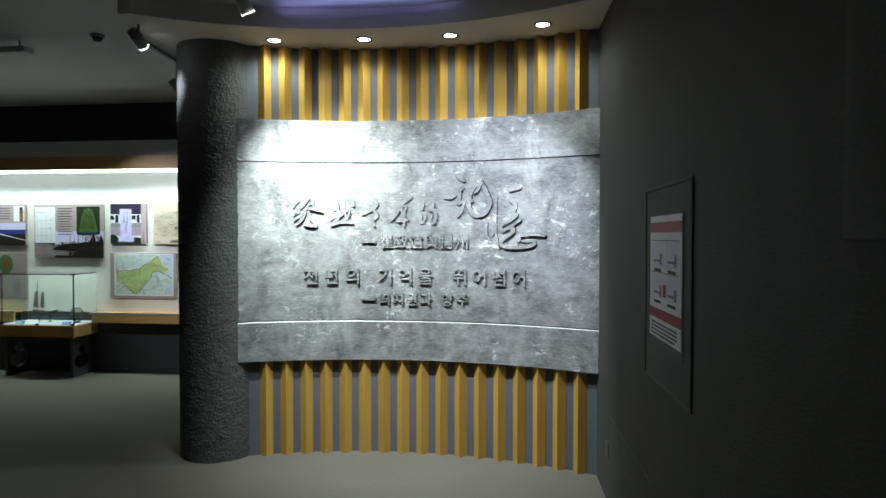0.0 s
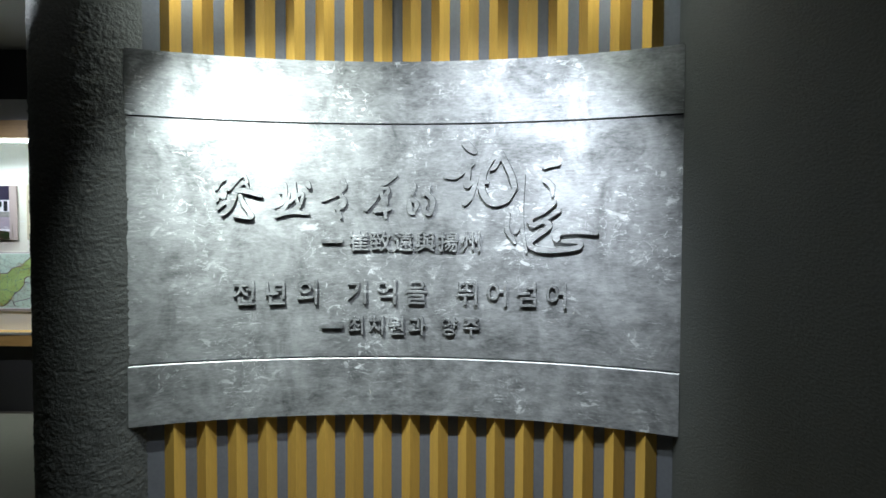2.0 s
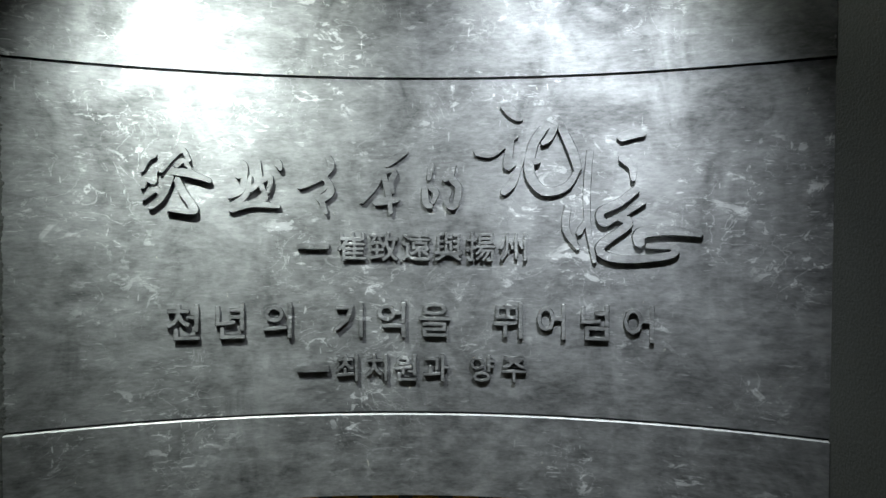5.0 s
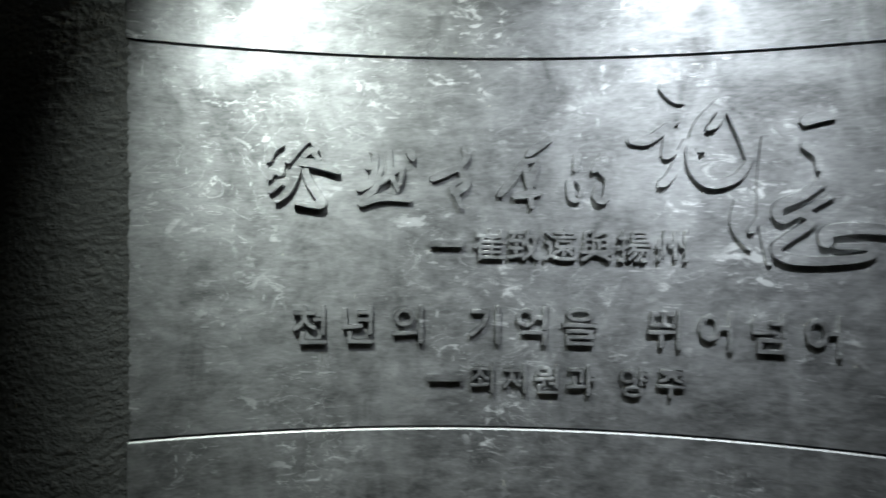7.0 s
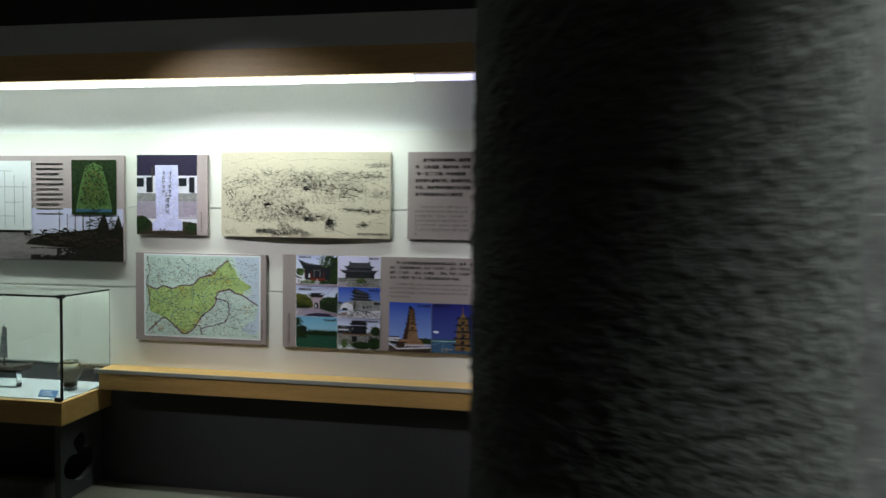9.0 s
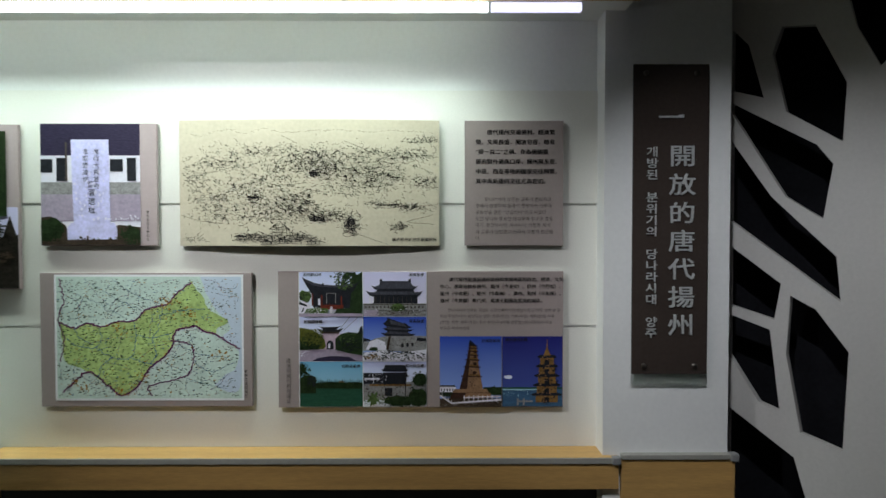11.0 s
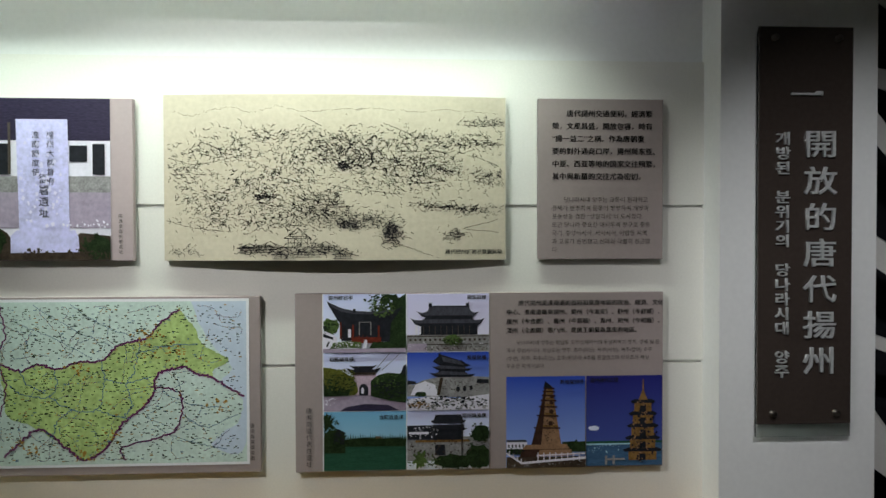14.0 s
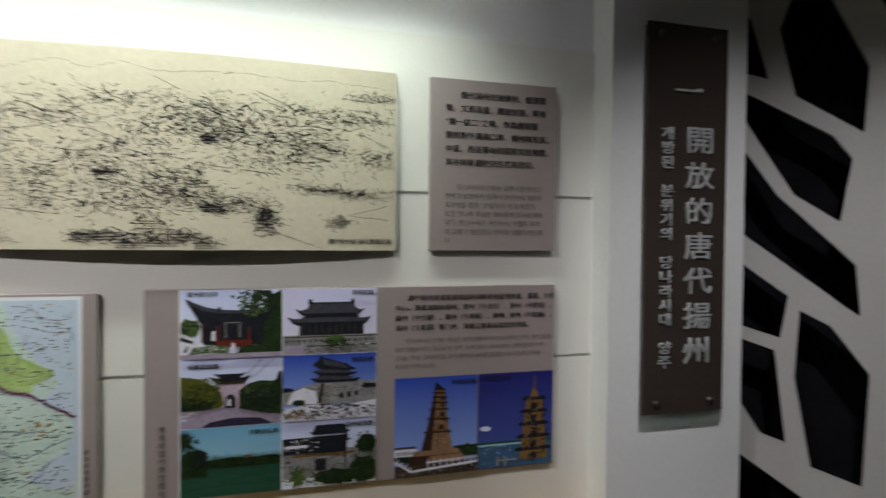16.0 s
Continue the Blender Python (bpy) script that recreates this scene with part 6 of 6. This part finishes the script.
BED = CZ0 + 0.006
stand = thing("jar_stand", (-4.972, 6.40, BED), "clear acrylic stand under a clay jar", "stand")
part("ring", lathe(bmesh.new(), [(0.034, 0), (0.034, 0.05), (0.031, 0.05), (0.031, 0.002)]), ACRYLIC, stand, "", True)
jar = thing("clay_jar", (-4.972, 6.40, BED + 0.0505), "small grey-brown round clay jar", "jar")
part("body", lathe(bmesh.new(), [(0.026, 0), (0.032, 0.004), (0.050, 0.030), (0.061, 0.058), (0.062, 0.076), (0.054, 0.098), (0.039, 0.109), (0.037, 0.110), (0.032, 0.107), (0.044, 0.08), (0.024, 0.016)]), CLAY, jar, "", True)
part("rim", lathe(bmesh.new(), [(0.038, 0.1095), (0.041, 0.112), (0.042, 0.119), (0.039, 0.120), (0.035, 0.117), (0.034, 0.110)]), CLAY, jar, "", True)
for s in (-1, 1):
    bm = bmesh.new()
    for i in range(8):
        a, c = math.pi * i / 8, math.pi * (i + 1) / 8
        cylinder(bm, (s * (0.055 + 0.012 * math.sin(a)), 0, 0.087 - 0.016 * math.cos(a)), (s * (0.055 + 0.012 * math.sin(c)), 0, 0.087 - 0.016 * math.cos(c)), 0.005, segments=8)
    part("lug", bm, CLAY, jar)

boat = thing("model_boat", (-5.37, 6.40, BED), "dark wooden model sailing boat on a stand", "model boat")
bm = bmesh.new()
sections = []
for i in range(13):
    s = i / 12
    w = 0.032 * (math.sin(math.pi * min(1, 0.06 + s * 0.9)) ** 0.6)
    keel = 0.085 + 0.035 * (2 * s - 1) ** 2
    rim = 0.125 + 0.028 * (2 * s - 1) ** 2
    x = -0.145 + 0.30 * s
    sections.append([bm.verts.new((x, y, z)) for y, z in ((-w, rim), (-w * 0.6, (rim + keel) / 2 - 0.006), (0, keel), (w * 0.6, (rim + keel) / 2 - 0.006), (w, rim), (0, rim - 0.008))])
for p, q in zip(sections, sections[1:]):
    for i in range(6):
        bm.faces.new((p[i], p[(i + 1) % 6], q[(i + 1) % 6], q[i]))
bm.faces.new(sections[0][::-1]), bm.faces.new(sections[-1])
bmesh.ops.recalc_face_normals(bm, faces=bm.faces[:])
part("hull", bm, BOATWOOD, boat, "", True)
for x, top in ((-0.085, 0.49), (-0.025, 0.36)):
    part("mast", cylinder(bmesh.new(), (x, 0, 0.11), (x, 0, top), 0.004, 0.0025, 10), BOATWOOD, boat)
for x, z0, z1, w in ((-0.105, 0.17, 0.36, 0.035), (-0.025, 0.17, 0.35, 0.030)):
    bm = bmesh.new()
    prism(bm, [(x - w, -0.006), (x + w * 0.9, -0.006), (x + w * 0.9, -0.004), (x - w, -0.004)], z0, z1)
    for v in bm.verts:
        if v.co.z > (z0 + z1) / 2:
            v.co.x = x + (v.co.x - x) * 0.45 + 0.01
    part("sail", bm, GREYPRINT, boat, "dark folded sail")
box_part("cradle", boat, -0.06, 0.07, -0.02, 0.02, 0.0, 0.090, ACRYLIC)

for lx in (-5.555, -4.985):
    label = thing("caption_card", (lx, 6.27, BED), "small blue caption card on the case bed", "label", "caption cards")
    bm = bmesh.new()
    box(bm, -0.055, 0.055, -0.02, 0.02, 0, 0.004, 0.001)
    bmesh.ops.rotate(bm, verts=bm.verts[:], cent=(0, -0.02, 0), matrix=Matrix.Rotation(radians(52), 3, "X"))
    part("card", bm, LABELBLUE, label)
    for j in range(3):
        bm = bmesh.new()
        box(bm, -0.045, 0.035 - 0.01 * j, -0.012 + 0.011 * j, -0.009 + 0.011 * j, 0.0042, 0.0047)
        bmesh.ops.rotate(bm, verts=bm.verts[:], cent=(0, -0.02, 0), matrix=Matrix.Rotation(radians(52), 3, "X"))
        part("text_bar", bm, PAPER, label)

# ---- notice on the stucco wall ----
WALL_TURN = Matrix.Rotation(0.0217, 4, "Z")


def on_wall(y, z):
    """A place on the face of the stucco wall, turned along it."""
    return Matrix.Translation((0.56 + (4.04 - y) * 0.0217, y, z)) @ WALL_TURN


notice = thing("wall_notice", (0, 0, 0), "white instruction notice with crimson bands in a grey frame", "notice")
notice.matrix_world = on_wall(2.437, 1.418)


def notice_part(name, y0, y1, z0, z1, x0, x1, mat, bevel=0.0, label=""):
    return box_part(name, notice, -x1, -x0, y0, y1, z0, z1, mat, bevel, label)


for y0, y1, z0, z1 in ((-0.325, 0.325, 0.372, 0.384), (-0.325, 0.325, -0.424, -0.412), (0.313, 0.325, -0.411, 0.371), (-0.325, -0.305, -0.411, 0.371)):
    notice_part("frame_bead", y0, y1, z0, z1, 0.0005, 0.007, DARKWALL, 0.002)
notice_part("panel", -0.304, 0.312, -0.411, 0.371, 0.0005, 0.003, DARKWALL, 0.0, "dark grey hatch panel")
notice_part("tray", -0.232, 0.236, -0.268, 0.268, 0.0035, 0.006, SIDEGREY, 0.001)
notice_part("sheet", -0.218, 0.226, -0.232, 0.262, 0.0065, 0.0080, PAPER)
for z0, z1 in ((0.196, 0.236), (-0.152, -0.112)):
    notice_part("band", -0.218, 0.226, z0, z1, 0.0082, 0.0087, CRIMSON)
for z0 in (0.036, -0.092):
    for y0 in (-0.19, 0.01):
        notice_part("picture", y0, y0 + 0.185, z0 + 0.022, z0 + 0.125, 0.0082, 0.0085, PLASTERP)
        notice_part("drawing", y0 + 0.03, y0 + 0.06, z0 + 0.03, z0 + 0.075, 0.0088, 0.0091, GREYPRINT)
        notice_part("drawing", y0 + 0.06, y0 + 0.15, z0 + 0.04, z0 + 0.05, 0.0088, 0.0091, GREYPRINT)
        notice_part("text_bar", y0 + 0.04, y0 + 0.15, z0 + 0.002, z0 + 0.014, 0.0082, 0.0087, SOFTINK)
    notice_part("rule", -0.19, 0.195, z0 + 0.126, z0 + 0.129, 0.0082, 0.0087, SOFTINK)
notice_part("drawing", -0.02, 0.02, -0.06, -0.01, 0.0088, 0.0092, CRIMSON)
for j in range(4):
    notice_part("text_bar", -0.17 + 0.03 * (j == 3), 0.20, -0.176 - 0.015 * j, -0.169 - 0.015 * j, 0.0082, 0.0087, SOFTINK)

hatch = thing("wall_hatch", (0, 0, 0), "dark flush hatch door high in a plaster wall", "hatch")
hatch.matrix_world = on_wall(0.72, 2.35)
box_part("door", hatch, -0.022, -0.001, -0.48, 0.47, -0.757, 0.60, DARKWALL, 0.004)
# solid black strip drawn as the shade along the door's edge
box_part("shadow_gap", hatch, -0.012, -0.001, 0.471, 0.49, -0.757, 0.60, BLACK)
outlet = thing("socket", (0, 0, 0), "small grey wall socket", "socket")
outlet.matrix_world = on_wall(3.69, 0.325)
box_part("plate", outlet, -0.008, -0.001, -0.045, 0.045, -0.045, 0.045, DARKWALL, 0.003)
